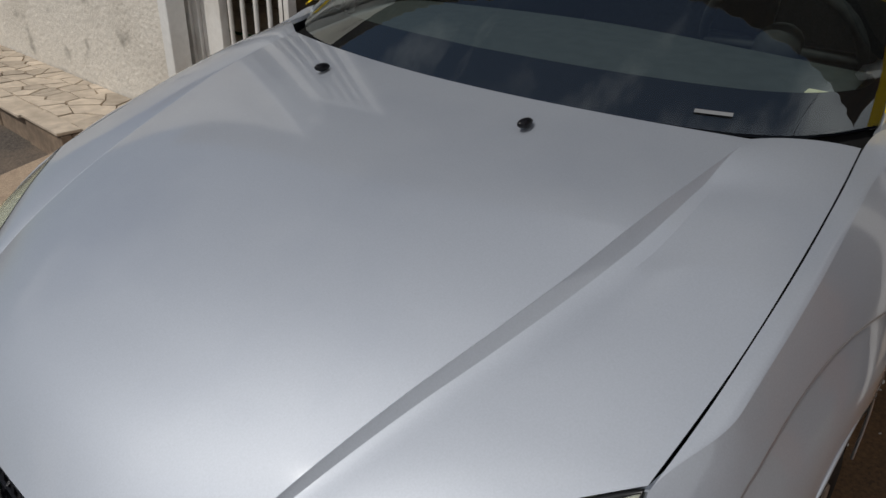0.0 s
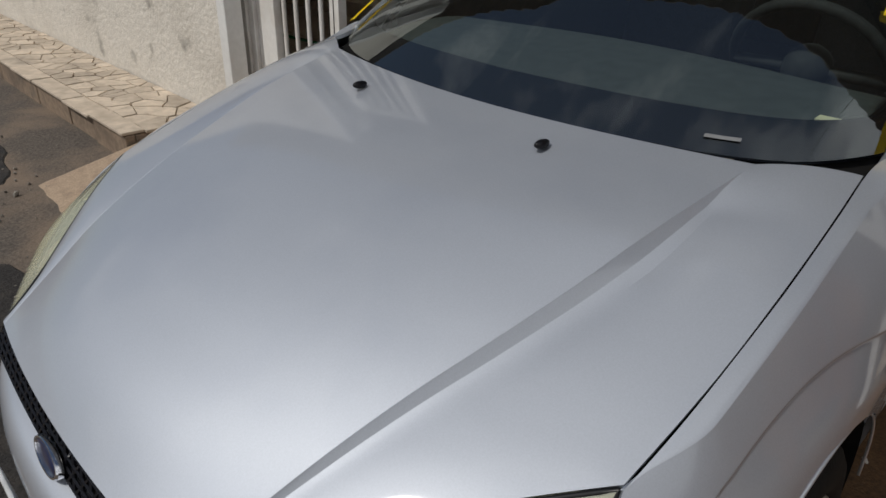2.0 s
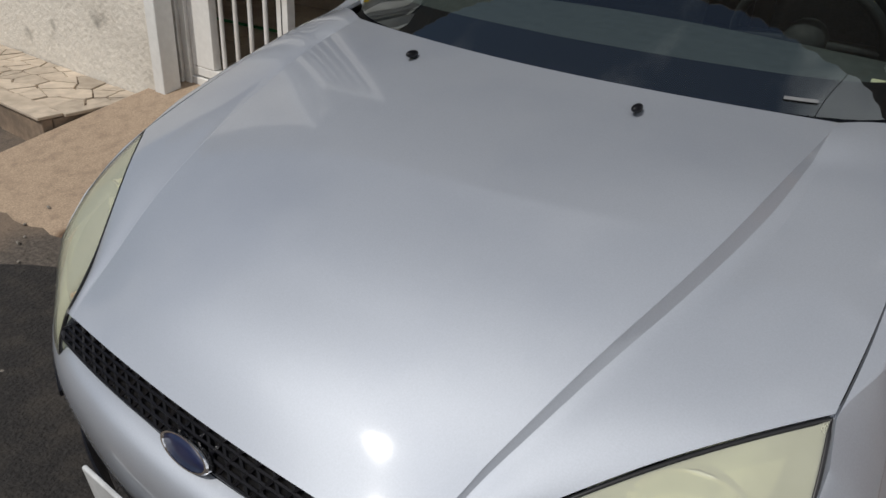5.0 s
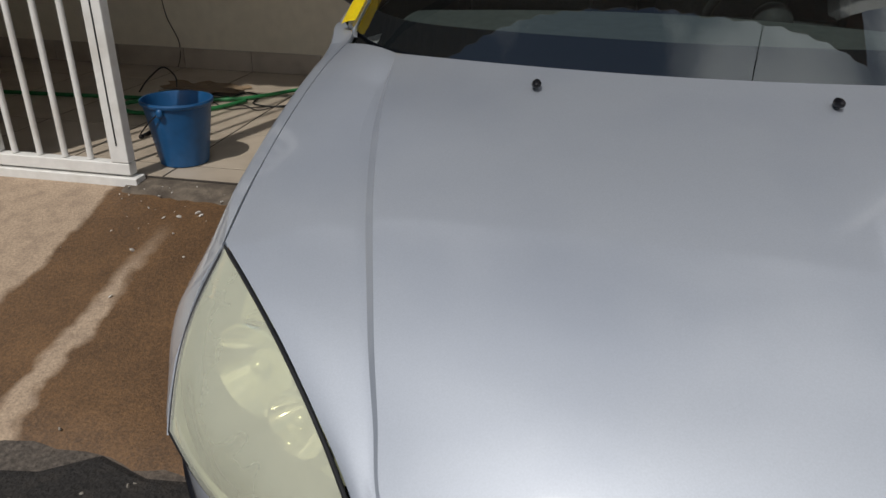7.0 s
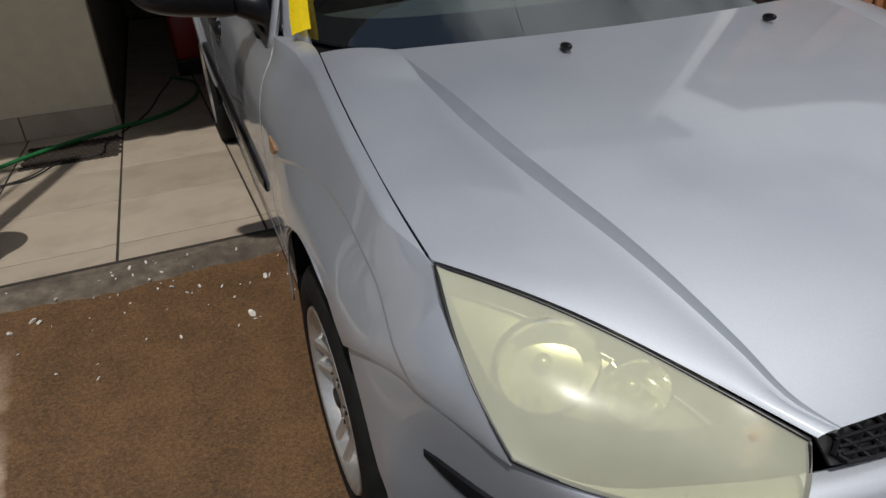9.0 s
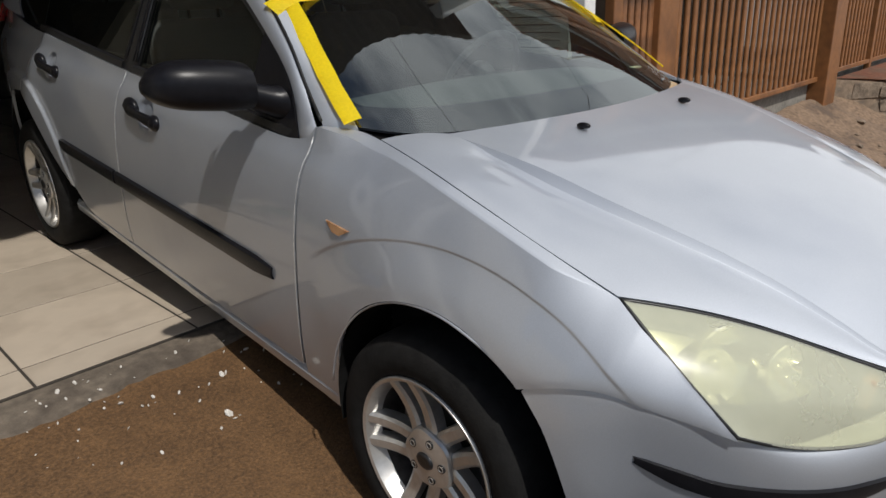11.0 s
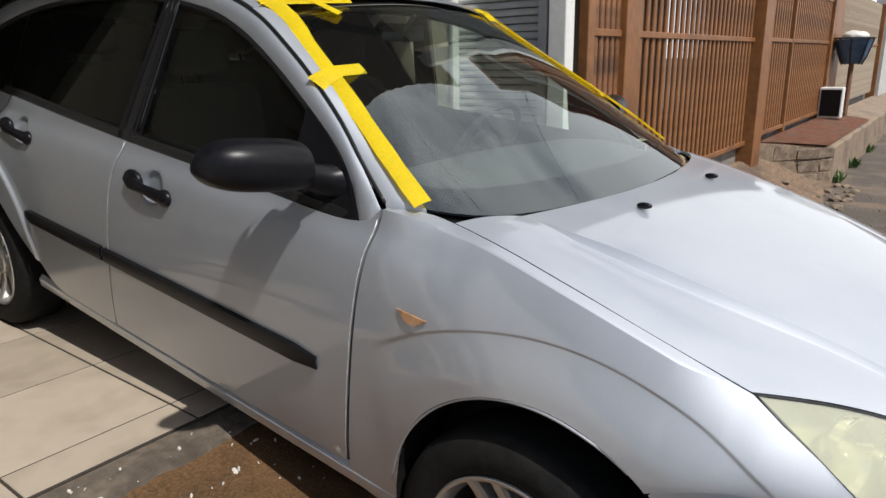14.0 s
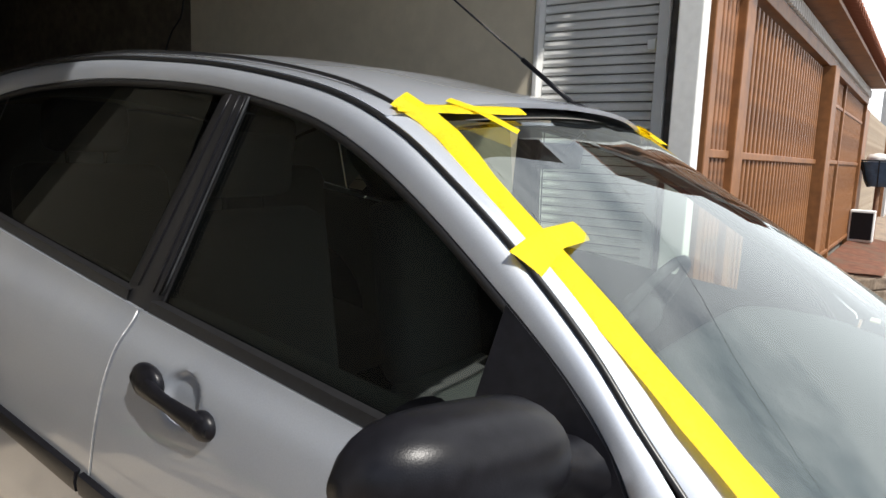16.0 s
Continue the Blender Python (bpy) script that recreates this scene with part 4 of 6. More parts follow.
def hood_grid():
    v = np.r_[np.linspace(0, 0.6, 37), np.linspace(0.6, 1, 25)[1:]]
    M = spl([(0, 0.990, 0.938), (0, 0.80, 0.912), (0, 0.55, 0.868), (0, 0.31, 0.806), (0, 0.16, 0.745), (0, 0.088, 0.692)], v)
    C = spl([(0.564, 1.072, 0.928), (0.550, 0.96, 0.917), (0.530, 0.82, 0.898), (0.505, 0.675, 0.866), (0.478, 0.55, 0.838), (0.447, 0.43, 0.807), (0.418, 0.32, 0.770), (0.393, 0.235, 0.732), (0.370, 0.152, 0.694), (0.346, 0.108, 0.680)], v)
    g = spl([(0.698, 1.156, 0.918), (0.709, 1.03, 0.902), (0.717, 0.86, 0.868), (0.718, 0.68, 0.825), (0.709, 0.511, 0.782)], v[v <= 0.6] / 0.6)
    h = spl([(0.709, 0.511, 0.782), (0.658, 0.455, 0.774), (0.613, 0.405, 0.765), (0.568, 0.355, 0.752), (0.480, 0.252, 0.716), (0.428, 0.188, 0.692), (0.376, 0.112, 0.671)], (v[v > 0.6] - 0.6) / 0.4)
    S = np.concatenate([g, h])
    rows = []
    for m, c, s, t in zip(M, C, S, v):
        row = []
        for k in np.linspace(0, 1, 15):
            q = k ** 2.4
            row.append((c[0] * k, m[1] + (c[1] - m[1]) * k ** 2, m[2] + (c[2] - m[2]) * q))
        # the crease: a steep little face that grows from the nose and runs out before the cowl
        fade = float(ease(t, 0.02, 0.22)) * float(np.interp(c[1], [0.10, 0.16, 0.30, 0.50, 0.80], [0.05, 0.30, 0.58, 0.85, 1.1]))
        fade = min(fade, max(0.02, 0.95 * float(c[2] - s[2]) / 0.0228))
        row.append(tuple(c + np.array([0.0012, 0, 0.0004]) * fade))
        for dx, dz in ((0.0072, -0.0093), (0.0144, -0.0186), (0.0154, -0.0192), (0.024, -0.0212)):
            row.append(tuple(c + np.array([dx, 0, dz]) * fade))
        d2 = c + np.array([0.036, 0.0, -0.0228]) * fade
        row.append(tuple(d2))
        for k in np.linspace(0, 1, 11)[1:]:
            p = d2 + (s - d2) * k
            p[2] += 0.007 * 4 * k * (1 - k) * (1 - 0.6 * t)
            row.append(tuple(p))
        rows.append(row)
    H = np.array(rows)
    L = H[:, :0:-1] * np.array([-1, 1, 1])
    return np.concatenate([L, H], 1)


def build_wheel(car, side, y):
    """One alloy wheel: a round-shouldered tyre, a lipped rim with five twin spokes, bolts, cap and brake disc."""
    bm = bmesh.new()
    lathe(bm, [(0.058, 0.184), (0.080, 0.192), (0.096, 0.200), (0.099, 0.208), (0.093, 0.211), (0.085, 0.206)], 64)
    w = part("wheel", bm, ALLOY, car, "worn alloy wheel with twin spokes", smooth=True, angle=40)
    w.location = (side * 0.725, y, HUB_Z[y])
    if side < 0:
        w.rotation_euler = (0, 0, math.pi)
    bm = bmesh.new()
    prof = [(-0.085, 0.205), (-0.100, 0.235), (-0.100, 0.270), (-0.086, 0.296), (-0.06, 0.304), (0.06, 0.304), (0.082, 0.297), (0.096, 0.278), (0.102, 0.250), (0.100, 0.225), (0.088, 0.207)]
    lathe(bm, prof, 64, closed=True)
    part("tyre", bm, RUBBER, w, smooth=True, angle=50)
    # barrel coloured dark to put in the shade behind the spokes
    bm = bmesh.new()
    lathe(bm, [(-0.085, 0.204), (-0.06, 0.185), (0.058, 0.184)], 64)
    part("barrel", bm, BRAKE, w, "inner rim with spoke-gap shade in its dark colour", smooth=True, angle=40)
    for i in range(5):
        for off in (-0.032, 0.032):
            bm = bmesh.new()
            n = 9
            rows = []
            for k in range(n):
                t = k / (n - 1)
                r = 0.045 + 0.152 * t
                half = 0.0165 + 0.003 * (1 - t)
                top = 0.070 + 0.022 * t - 0.012 * math.sin(math.pi * t)
                lateral = off * (0.8 + 0.25 * t)
                rows.append([bm.verts.new(p) for p in ((top - 0.035, lateral - half, r), (top - 0.006, lateral - half, r), (top, lateral - half * 0.55, r), (top, lateral + half * 0.55, r), (top - 0.006, lateral + half, r), (top - 0.035, lateral + half, r))])
            for a, b in zip(rows, rows[1:]):
                for k in range(6):
                    bm.faces.new((a[k], a[(k + 1) % 6], b[(k + 1) % 6], b[k]))
            bmesh.ops.rotate(bm, verts=bm.verts, cent=(0, 0, 0), matrix=Matrix.Rotation(2 * math.pi * i / 5 + 0.436, 3, "X"))
            part("spoke", bm, ALLOY, w, smooth=True, angle=35)
    bm = bmesh.new()
    # the hub plate: five shallow lobes
    rings = lathe(bm, [(0.03, 0.076), (0.072, 0.076), (0.078, 0.071), (0.081, 0.055), (0.085, 0.034), (0.085, 0.026)], 60)
    bm.faces.new(rings[-1])
    for v in bm.verts:
        r = math.hypot(v.co.y, v.co.z)
        if r > 0.06:
            k = 1 + 0.045 * math.cos(5 * (math.atan2(v.co.z, v.co.y) - math.pi / 2 - 0.436))
            v.co.y, v.co.z = v.co.y * k, v.co.z * k
    part("hub", bm, ALLOY, w, smooth=True, angle=30)
    bm = bmesh.new()
    rings = lathe(bm, [(0.083, 0.027), (0.089, 0.025), (0.091, 0.019), (0.090, 0.006)], 28)
    bm.faces.new(rings[-1])
    bmesh.ops.scale(bm, vec=(1, 1.0, 0.78), verts=bm.verts)
    part("cap", bm, BLACK_TRIM, w, "dark worn oval centre cap", smooth=True)
    for i in range(5):
        a = 2 * math.pi * (i + 0.5) / 5 + 0.436 + math.pi / 2
        # a raised black ring round each bolt paints its recess's shade
        for name, prof, mat in (("bolt_recess", [(0.078, 0.0110), (0.0842, 0.0110), (0.0844, 0.0092)], BLACK_TRIM), ("bolt", [(0.070, 0.0086), (0.0846, 0.0086), (0.0854, 0.0070), (0.083, 0.0045)], ALLOY)):
            bm = bmesh.new()
            rings = lathe(bm, prof, 14, centre=(0, 0.050 * math.cos(a), 0.050 * math.sin(a)))
            bm.faces.new(rings[-1])
            part(name, bm, mat, w, smooth=True, angle=30)
    bm = bmesh.new()
    rings = lathe(bm, [(0.0, 0.06), (0.012, 0.06), (0.012, 0.135), (-0.01, 0.135)], 40)
    bm.faces.new(rings[0])
    part("brake_disc", bm, BRAKE, w, smooth=True, angle=30)
    bm = bmesh.new()
    box(bm, (-0.03, -0.13, -0.06), (0.035, -0.085, 0.06), 0.01)
    part("caliper", bm, BRAKE, w)
    return w


def build_headlight(car, side):
    top = [(0.707, 0.501, 0.777), (0.612, 0.396, 0.759), (0.530, 0.303, 0.7315), (0.452, 0.208, 0.6965), (0.384, 0.112, 0.667)]
    mid = [(0.721, 0.372, 0.702), (0.645, 0.280, 0.690), (0.555, 0.205, 0.667), (0.468, 0.140, 0.643), (0.392, 0.092, 0.626)]
    low = [(0.703, 0.263, 0.621), (0.640, 0.212, 0.599), (0.560, 0.160, 0.581), (0.475, 0.110, 0.578), (0.400, 0.082, 0.588)]
    G = loft([top, mid, low], 28, 16, True)
    h = skin("headlight", mirrored(G, side), LENS, car, "yellowed hazy plastic headlight lens", 0.003, sharp=60)
    B = G.copy()
    c = np.array([0.50, 0.36, 0.66])
    B = c + (B - c) * 0.86 + np.array([-0.01, 0.03, -0.008])
    B[..., 1] += 0.085
    skin("reflector", mirrored(B, side), REFLECTOR, h, "dull silver reflector", sharp=60)
    for cx, cy, cz, r in ((0.606, 0.352, 0.672, 0.066), (0.515, 0.275, 0.660, 0.044)):
        bm = bmesh.new()
        lathe(bm, [(0.06, 0.012), (0.048, r * 0.45), (0.028, r * 0.75), (0.0, r), (-0.006, r * 1.05), (-0.004, r * 1.13), (0.012, r * 1.15)], 28, axis="y")
        o = part("bowl", bm, BOWL, h, smooth=True, angle=50)
        o.location = (cx * side, cy, cz)
        o.rotation_euler = (radians(-12), 0, radians(18 * side))
        bm = bmesh.new()
        bmesh.ops.create_uvsphere(bm, u_segments=12, v_segments=8, radius=0.013)
        o = part("bulb", bm, REFLECTOR, h, smooth=True)
        o.location = (cx * side, cy + 0.012, cz)
    bm = bmesh.new()
    box(bm, (-0.022, -0.012, -0.03), (0.022, 0.012, 0.03), 0.006)
    o = part("indicator", bm, AMBER, h, "orange indicator inside the lamp")
    o.location = (0.420 * side, 0.158, 0.634)
    # black rubber seal round the lens
    bm = bmesh.new()
    loop = [p for p in G[:, 0]] + [p for p in G[-1, 1:]] + [p for p in G[-2::-1, -1]] + [p for p in G[0, -2:0:-1]]
    tube(bm, [(p[0] * side, p[1] + 0.004, p[2]) for p in loop], 0.0036, 6, closed=True)
    part("seal", bm, BLACK_TRIM, h, smooth=True)


def bumper_plan(k, z_in):
    """The bumper's outline in plan at parameter k from the middle to the wheel arch, drawn in by z_in."""
    p = spl([(0.0, 0.016), (0.22, 0.030), (0.42, 0.074), (0.58, 0.155), (0.70, 0.276), (0.775, 0.41), (0.812, 0.53), (0.826, 0.640)], k)
    d = np.stack([p[:, 0] * 0.25, (p[:, 1] - 0.9) * 0.9], -1)
    d /= np.linalg.norm(d, axis=1)[:, None]
    return p - d * z_in


def build_bumper(car):
    k = np.linspace(0, 1, 49)
    tops = spl([(0.0, 0.618), (0.30, 0.612), (0.42, 0.596), (0.56, 0.588), (0.70, 0.622), (0.80, 0.642), (0.90, 0.628), (1.0, 0.583)], k)[:, 1]
    ins = [(0.0, 0.004), (0.04, 0.0005), (0.16, 0.0), (0.40, 0.004), (0.55, 0.016), (0.80, 0.03), (1.0, 0.07)]
    rows = []
    for f, d in ins:
        mid = 1 - ease(k, 0.42, 0.70)
        d = d + mid * {0.0: 0.048, 0.04: 0.018, 0.16: 0.0}.get(f, 0.0)
        xy = bumper_plan(k, d[:, None])
        z = tops + (0.20 - tops) * f
        stop = ARCH_Y - np.sqrt(np.maximum((ARCH_R - 0.002) ** 2 - (z - AXLE_Z) ** 2, 0.01))
        far = np.clip((xy[:, 1] - 0.38) / (0.64 - 0.38), 0, None)
        xy[:, 1] = np.where(xy[:, 1] > 0.38, 0.38 + far * (stop - 0.38) * np.where(far > 1, 1 / np.maximum(far, 1), 1), xy[:, 1])
        rows.append(np.column_stack([xy, z]))
    R = np.array(rows)
    H = np.array([spl(R[:, i], np.linspace(0, 1, 24), True) for i in range(len(k))])
    full = np.concatenate([H[:0:-1] * np.array([-1, 1, 1]), H])
    b = skin("front_bumper", full, PAINT, car, "silver painted bumper cover", 0.012, sharp=45)
    # black rub strips at the corners
    for side in (-1, 1):
        dense = np.linspace(0, 1, 400)
        k_end = float(np.interp(0.405, bumper_plan(dense, 0.0)[:, 1], dense))
        kk = np.linspace(0.36, k_end, 24)
        thin = np.minimum(1, 0.25 + (24 - np.arange(24)) / 6.0) * np.minimum(1, 0.4 + np.arange(24) / 6.0)
        rows = []
        for z, d in ((0.018, 0.002), (0.015, -0.007), (0.0, -0.009), (-0.015, -0.007), (-0.018, 0.002)):
            rows.append(np.column_stack([bumper_plan(kk, d), np.interp(bumper_plan(kk, 0.0)[:, 1], [0.12, 0.28, 0.405], [0.492, 0.502, 0.530]) + 0.006 * (1 - thin) + z * thin]))
        P = np.array(rows)
        skin("rub_strip", mirrored(P, side), BLACK_PLASTIC, b, "black plastic rub strip", 0.006, sharp=40)
    # lower black intake
    kk = np.linspace(0, 0.45, 16)
    P = np.array([np.column_stack([bumper_plan(kk, d), np.full(16, z)]) for z, d in ((0.36, 0.002), (0.33, 0.008), (0.27, 0.018))])
    P = np.concatenate([P[:, :0:-1] * np.array([-1, 1, 1]), P], 1)
    P[..., 1] -= 0.006
    skin("intake", P, BLACK_PLASTIC, b, "black lower air intake", 0.004)
    bm = bmesh.new()
    box(bm, (-0.20, -0.030, 0.385), (0.20, -0.022, 0.515), 0.003)
    n = part("number_plate", bm, PLATE, car, "grey number plate")
    for x in (-0.145, -0.095, -0.045, 0.025, 0.068, 0.111, 0.154):
        boxed("plate_bar", (x - 0.016, -0.0335, 0.405), (x + 0.016, -0.031, 0.470), INK, n, bevel=0.001)
    n.location = (0, 0.022, 0.012)


def build_grille(car):
    k = np.linspace(-1, 1, 41)

    def face(f, depth):
        """Grille face: f from 0 at the hood edge to 1 at the bumper."""
        x = 0.372 * k
        y = 0.094 + 0.016 * np.abs(k) ** 2.2 - 0.035 * f + depth
        zt = 0.684 - 0.014 * np.abs(k) ** 2
        zb = 0.616 + 0.030 * np.abs(k) ** 3
        return np.column_stack([x, y, zt + (zb - zt) * f])

    P = np.array([face(f, 0.014) for f in np.linspace(0, 1, 7)])
    g = skin("grille", P, BLACK_TRIM, car, "black woven grille", thick=0.004)
    # woven bars across, two ways
    for s in (-1, 1):
        for i in range(-12, 24):
            pts = []
            for f in np.linspace(0.02, 0.8, 5):
                kk = -1 + (i + 0.5) / 11.0 + s * f * 0.13 + (0 if s > 0 else 0.05)
                if -0.985 < kk < 0.985:
                    x = 0.372 * kk
                    zt, zb = 0.684 - 0.014 * abs(kk) ** 2, 0.616 + 0.030 * abs(kk) ** 3
                    pts.append((x, 0.094 + 0.016 * abs(kk) ** 2.2 - 0.035 * f + 0.006, zt + (zb - zt) * f))
            if len(pts) > 1:
                bm = bmesh.new()
                tube(bm, pts, 0.0034, 5)
                part("grille_bar", bm, BLACK_PLASTIC, g)
    for f in (0.22, 0.42, 0.62, 0.82):
        bm = bmesh.new()
        tube(bm, [tuple(p) for p in face(f, 0.005)[1:-1]], 0.003, 5)
        part("grille_bar", bm, BLACK_PLASTIC, g)
    bm = bmesh.new()
    rings = lathe(bm, [(0.004, 1.0), (-0.004, 1.0), (-0.007, 0.96), (-0.007, 0.88), (-0.004, 0.85)], 40, axis="y")
    bmesh.ops.scale(bm, vec=(0.054, 1, 0.0225), verts=bm.verts)
    b = part("badge", bm, CHROME, car, "oval badge with a chrome rim", smooth=True, angle=30)
    b.location = (0.006, 0.066, 0.640)
    b.rotation_euler = (radians(-24), 0, 0)
    bm = bmesh.new()
    rings = lathe(bm, [(0.0, 0.9), (-0.005, 0.88), (-0.006, 0.2)], 40, axis="y")
    bm.faces.new(rings[-1])
    bmesh.ops.scale(bm, vec=(0.054, 1, 0.0225), verts=bm.verts)
    part("badge_face", bm, BADGE_BLUE, b, "dark blue oval face", smooth=True)


def build_fender(car, side):
    top = [(0.714, 0.506, 0.779), (0.7205, 0.60, 0.805), (0.7225, 0.70, 0.830), (0.7215, 0.86, 0.867), (0.7135, 1.03, 0.901), (0.702, 1.183, 0.920), (0.716, 1.247, 0.925), (0.752, 1.306, 0.926)]
    nu, nv = 200, 110
    u = np.linspace(0, 1, nu)
    A = spl(top, u, True)
    A[:, 0] -= 0.0018
    n1, n2 = int(nu * 0.34), int(nu * 0.54)
    first = spl([(0.263, 0.617), (0.36, 0.633), (0.47, 0.643), (0.618, 0.588)], np.linspace(0, 1, n1))
    ang = np.radians(np.linspace(125.5, -6, n2 + 1)[1:])
    arc = np.column_stack([ARCH_Y + ARCH_R * np.cos(ang), AXLE_Z + ARCH_R * np.sin(ang)])
    last = spl([tuple(arc[-1]), (1.196, 0.19), (1.360, 0.185)], np.linspace(0, 1, nu - n1 - n2 + 1))[1:]
    B = np.concatenate([first, arc, last])
    # upper edge and widest line as functions of the length, with a flat strip beside the hood
    fine = spl(top, np.linspace(0, 1, 400), True)
    order = np.argsort(fine[:, 1])
    widest = spl([(0.263, 0.709), (0.34, 0.744), (0.40, 0.772), (0.47, 0.798), (0.618, 0.825), (0.76, 0.832), (0.92, 0.833), (1.10, 0.829), (1.36, 0.825)], np.linspace(0, 1, 200))

    def strip(y):
        return 0.027 * ease(y, 0.505, 0.64) * (1 - ease(y, 1.12, 1.29)) + 0.004 * ease(y, 1.02, 1.17) * (1 - ease(y, 1.17, 1.27))

    def edge_at(y):
        x = np.where(y < 0.506, np.interp(y, [0.263, 0.301, 0.346, 0.41, 0.453, 0.506], [0.706, 0.717, 0.724, 0.723, 0.720, 0.7122]), np.interp(y, fine[order, 1], fine[order, 0] - 0.0018))
        z = np.where(y < 0.506, np.interp(y, [0.263, 0.301, 0.346, 0.41, 0.453, 0.506], [0.621, 0.651, 0.685, 0.728, 0.754, 0.779]), np.interp(y, fine[order, 1], fine[order, 2]))
        w = strip(y)
        return x + w, z - 0.3 * w

    def seam_z(y):
        return np.interp(y, [0.263, 0.36, 0.42, 0.47, 0.53, 0.618, 0.72], [0.620, 0.634, 0.644, 0.646, 0.635, 0.600, 0.60])

    def side_at(y, z):
        ex, ez = edge_at(y)
        wide = np.interp(y, widest[:, 0], widest[:, 1])
        zb = seam_z(y)
        q = np.clip((ez - z) / np.maximum(ez - zb, 0.02), 0, 1)
        x = wide - (wide - ex) * (1 - q) ** (1.65 + 1.85 * ease(y, 0.8, 1.3)) - np.where(z < 0.55, 0.823 - side_x(z), 0)
        k = ease(y, 1.08, 1.31)
        x = x * (1 - k) + side_x(z) * k
        r = np.hypot(y - ARCH_Y, z - AXLE_Z)
        edge = 0.473 + 0.37 * (y - ARCH_Y) ** 2
        step = -0.0034 * (1 - ease(r - edge, -0.003, 0.003)) + 0.009 * (1 - ease(r - edge, -0.10, -0.005))
        return x + step * ease(z, 0.3, 0.5) * (1 - ease(y, 1.20, 1.30)) * ease(y, 0.40, 0.46)

    w = strip(A[:, 1])
    S = A + np.column_stack([w, 0 * w, -0.3 * w])
    rows = [A + (S - A) * k for k in (0.0, 0.35, 0.65)]
    for q in np.linspace(0, 1, nv) ** 1.1:
        p = np.column_stack([0 * u, S[:, 1:] + (B - S[:, 1:]) * q])
        p[:, 1] -= 0.020 * math.sin(math.pi * q) * np.maximum(0, 1 - u * 6)
        p[:, 0] = side_at(p[:, 1], p[:, 2])
        rows.append(p)
    P = np.array(rows)
    f = skin("fender", mirrored(P, side), PAINT, car, "silver front fender", thick=0.010, sharp=45)
    # rolled arch lip
    bm = bmesh.new()
    tube(bm, [(side * (0.832 - 0.006 * max(0.0, 1.35 - t) / 0.3), ARCH_Y - (ARCH_R - 0.004) * math.cos(t), AXLE_Z + (ARCH_R - 0.004) * math.sin(t)) for t in np.linspace(1.05, 3.1, 30)], 0.003, 6)
    part("arch_lip", bm, PAINT, f, smooth=True)
    # wheel well
    bm = bmesh.new()
    rings = []
    for t in np.linspace(-0.3, math.pi + 0.3, 28):
        rings.append([bm.verts.new((side * xx, ARCH_Y - 0.352 * math.cos(t), AXLE_Z + 0.352 * math.sin(t))) for xx in (0.818, 0.50)])
    for a, b in zip(rings, rings[1:]):
        bm.faces.new((a[0], a[1], b[1], b[0]))
    part("wheel_well", bm, DARK_VOID, f, "black wheel well")
    bm = bmesh.new()
    pts = [(1.206, 0.741), (1.118, 0.737), (1.146, 0.719), (1.174, 0.720)]
    lo = [bm.verts.new((0.795, a, b)) for a, b in pts]
    up = [bm.verts.new((0.831 - 0.25 * max(0, b - 0.715), a * 0.94 + 0.06 * 1.16, b * 0.94 + 0.06 * 0.725)) for a, b in pts]
    bm.faces.new(up)
    for a in range(4):
        bm.faces.new((lo[a], lo[(a + 1) % 4], up[(a + 1) % 4], up[a]))
    bmesh.ops.scale(bm, vec=(side, 1, 1), verts=bm.verts)
    part("repeater", bm, AMBER, f, "faded amber side repeater")


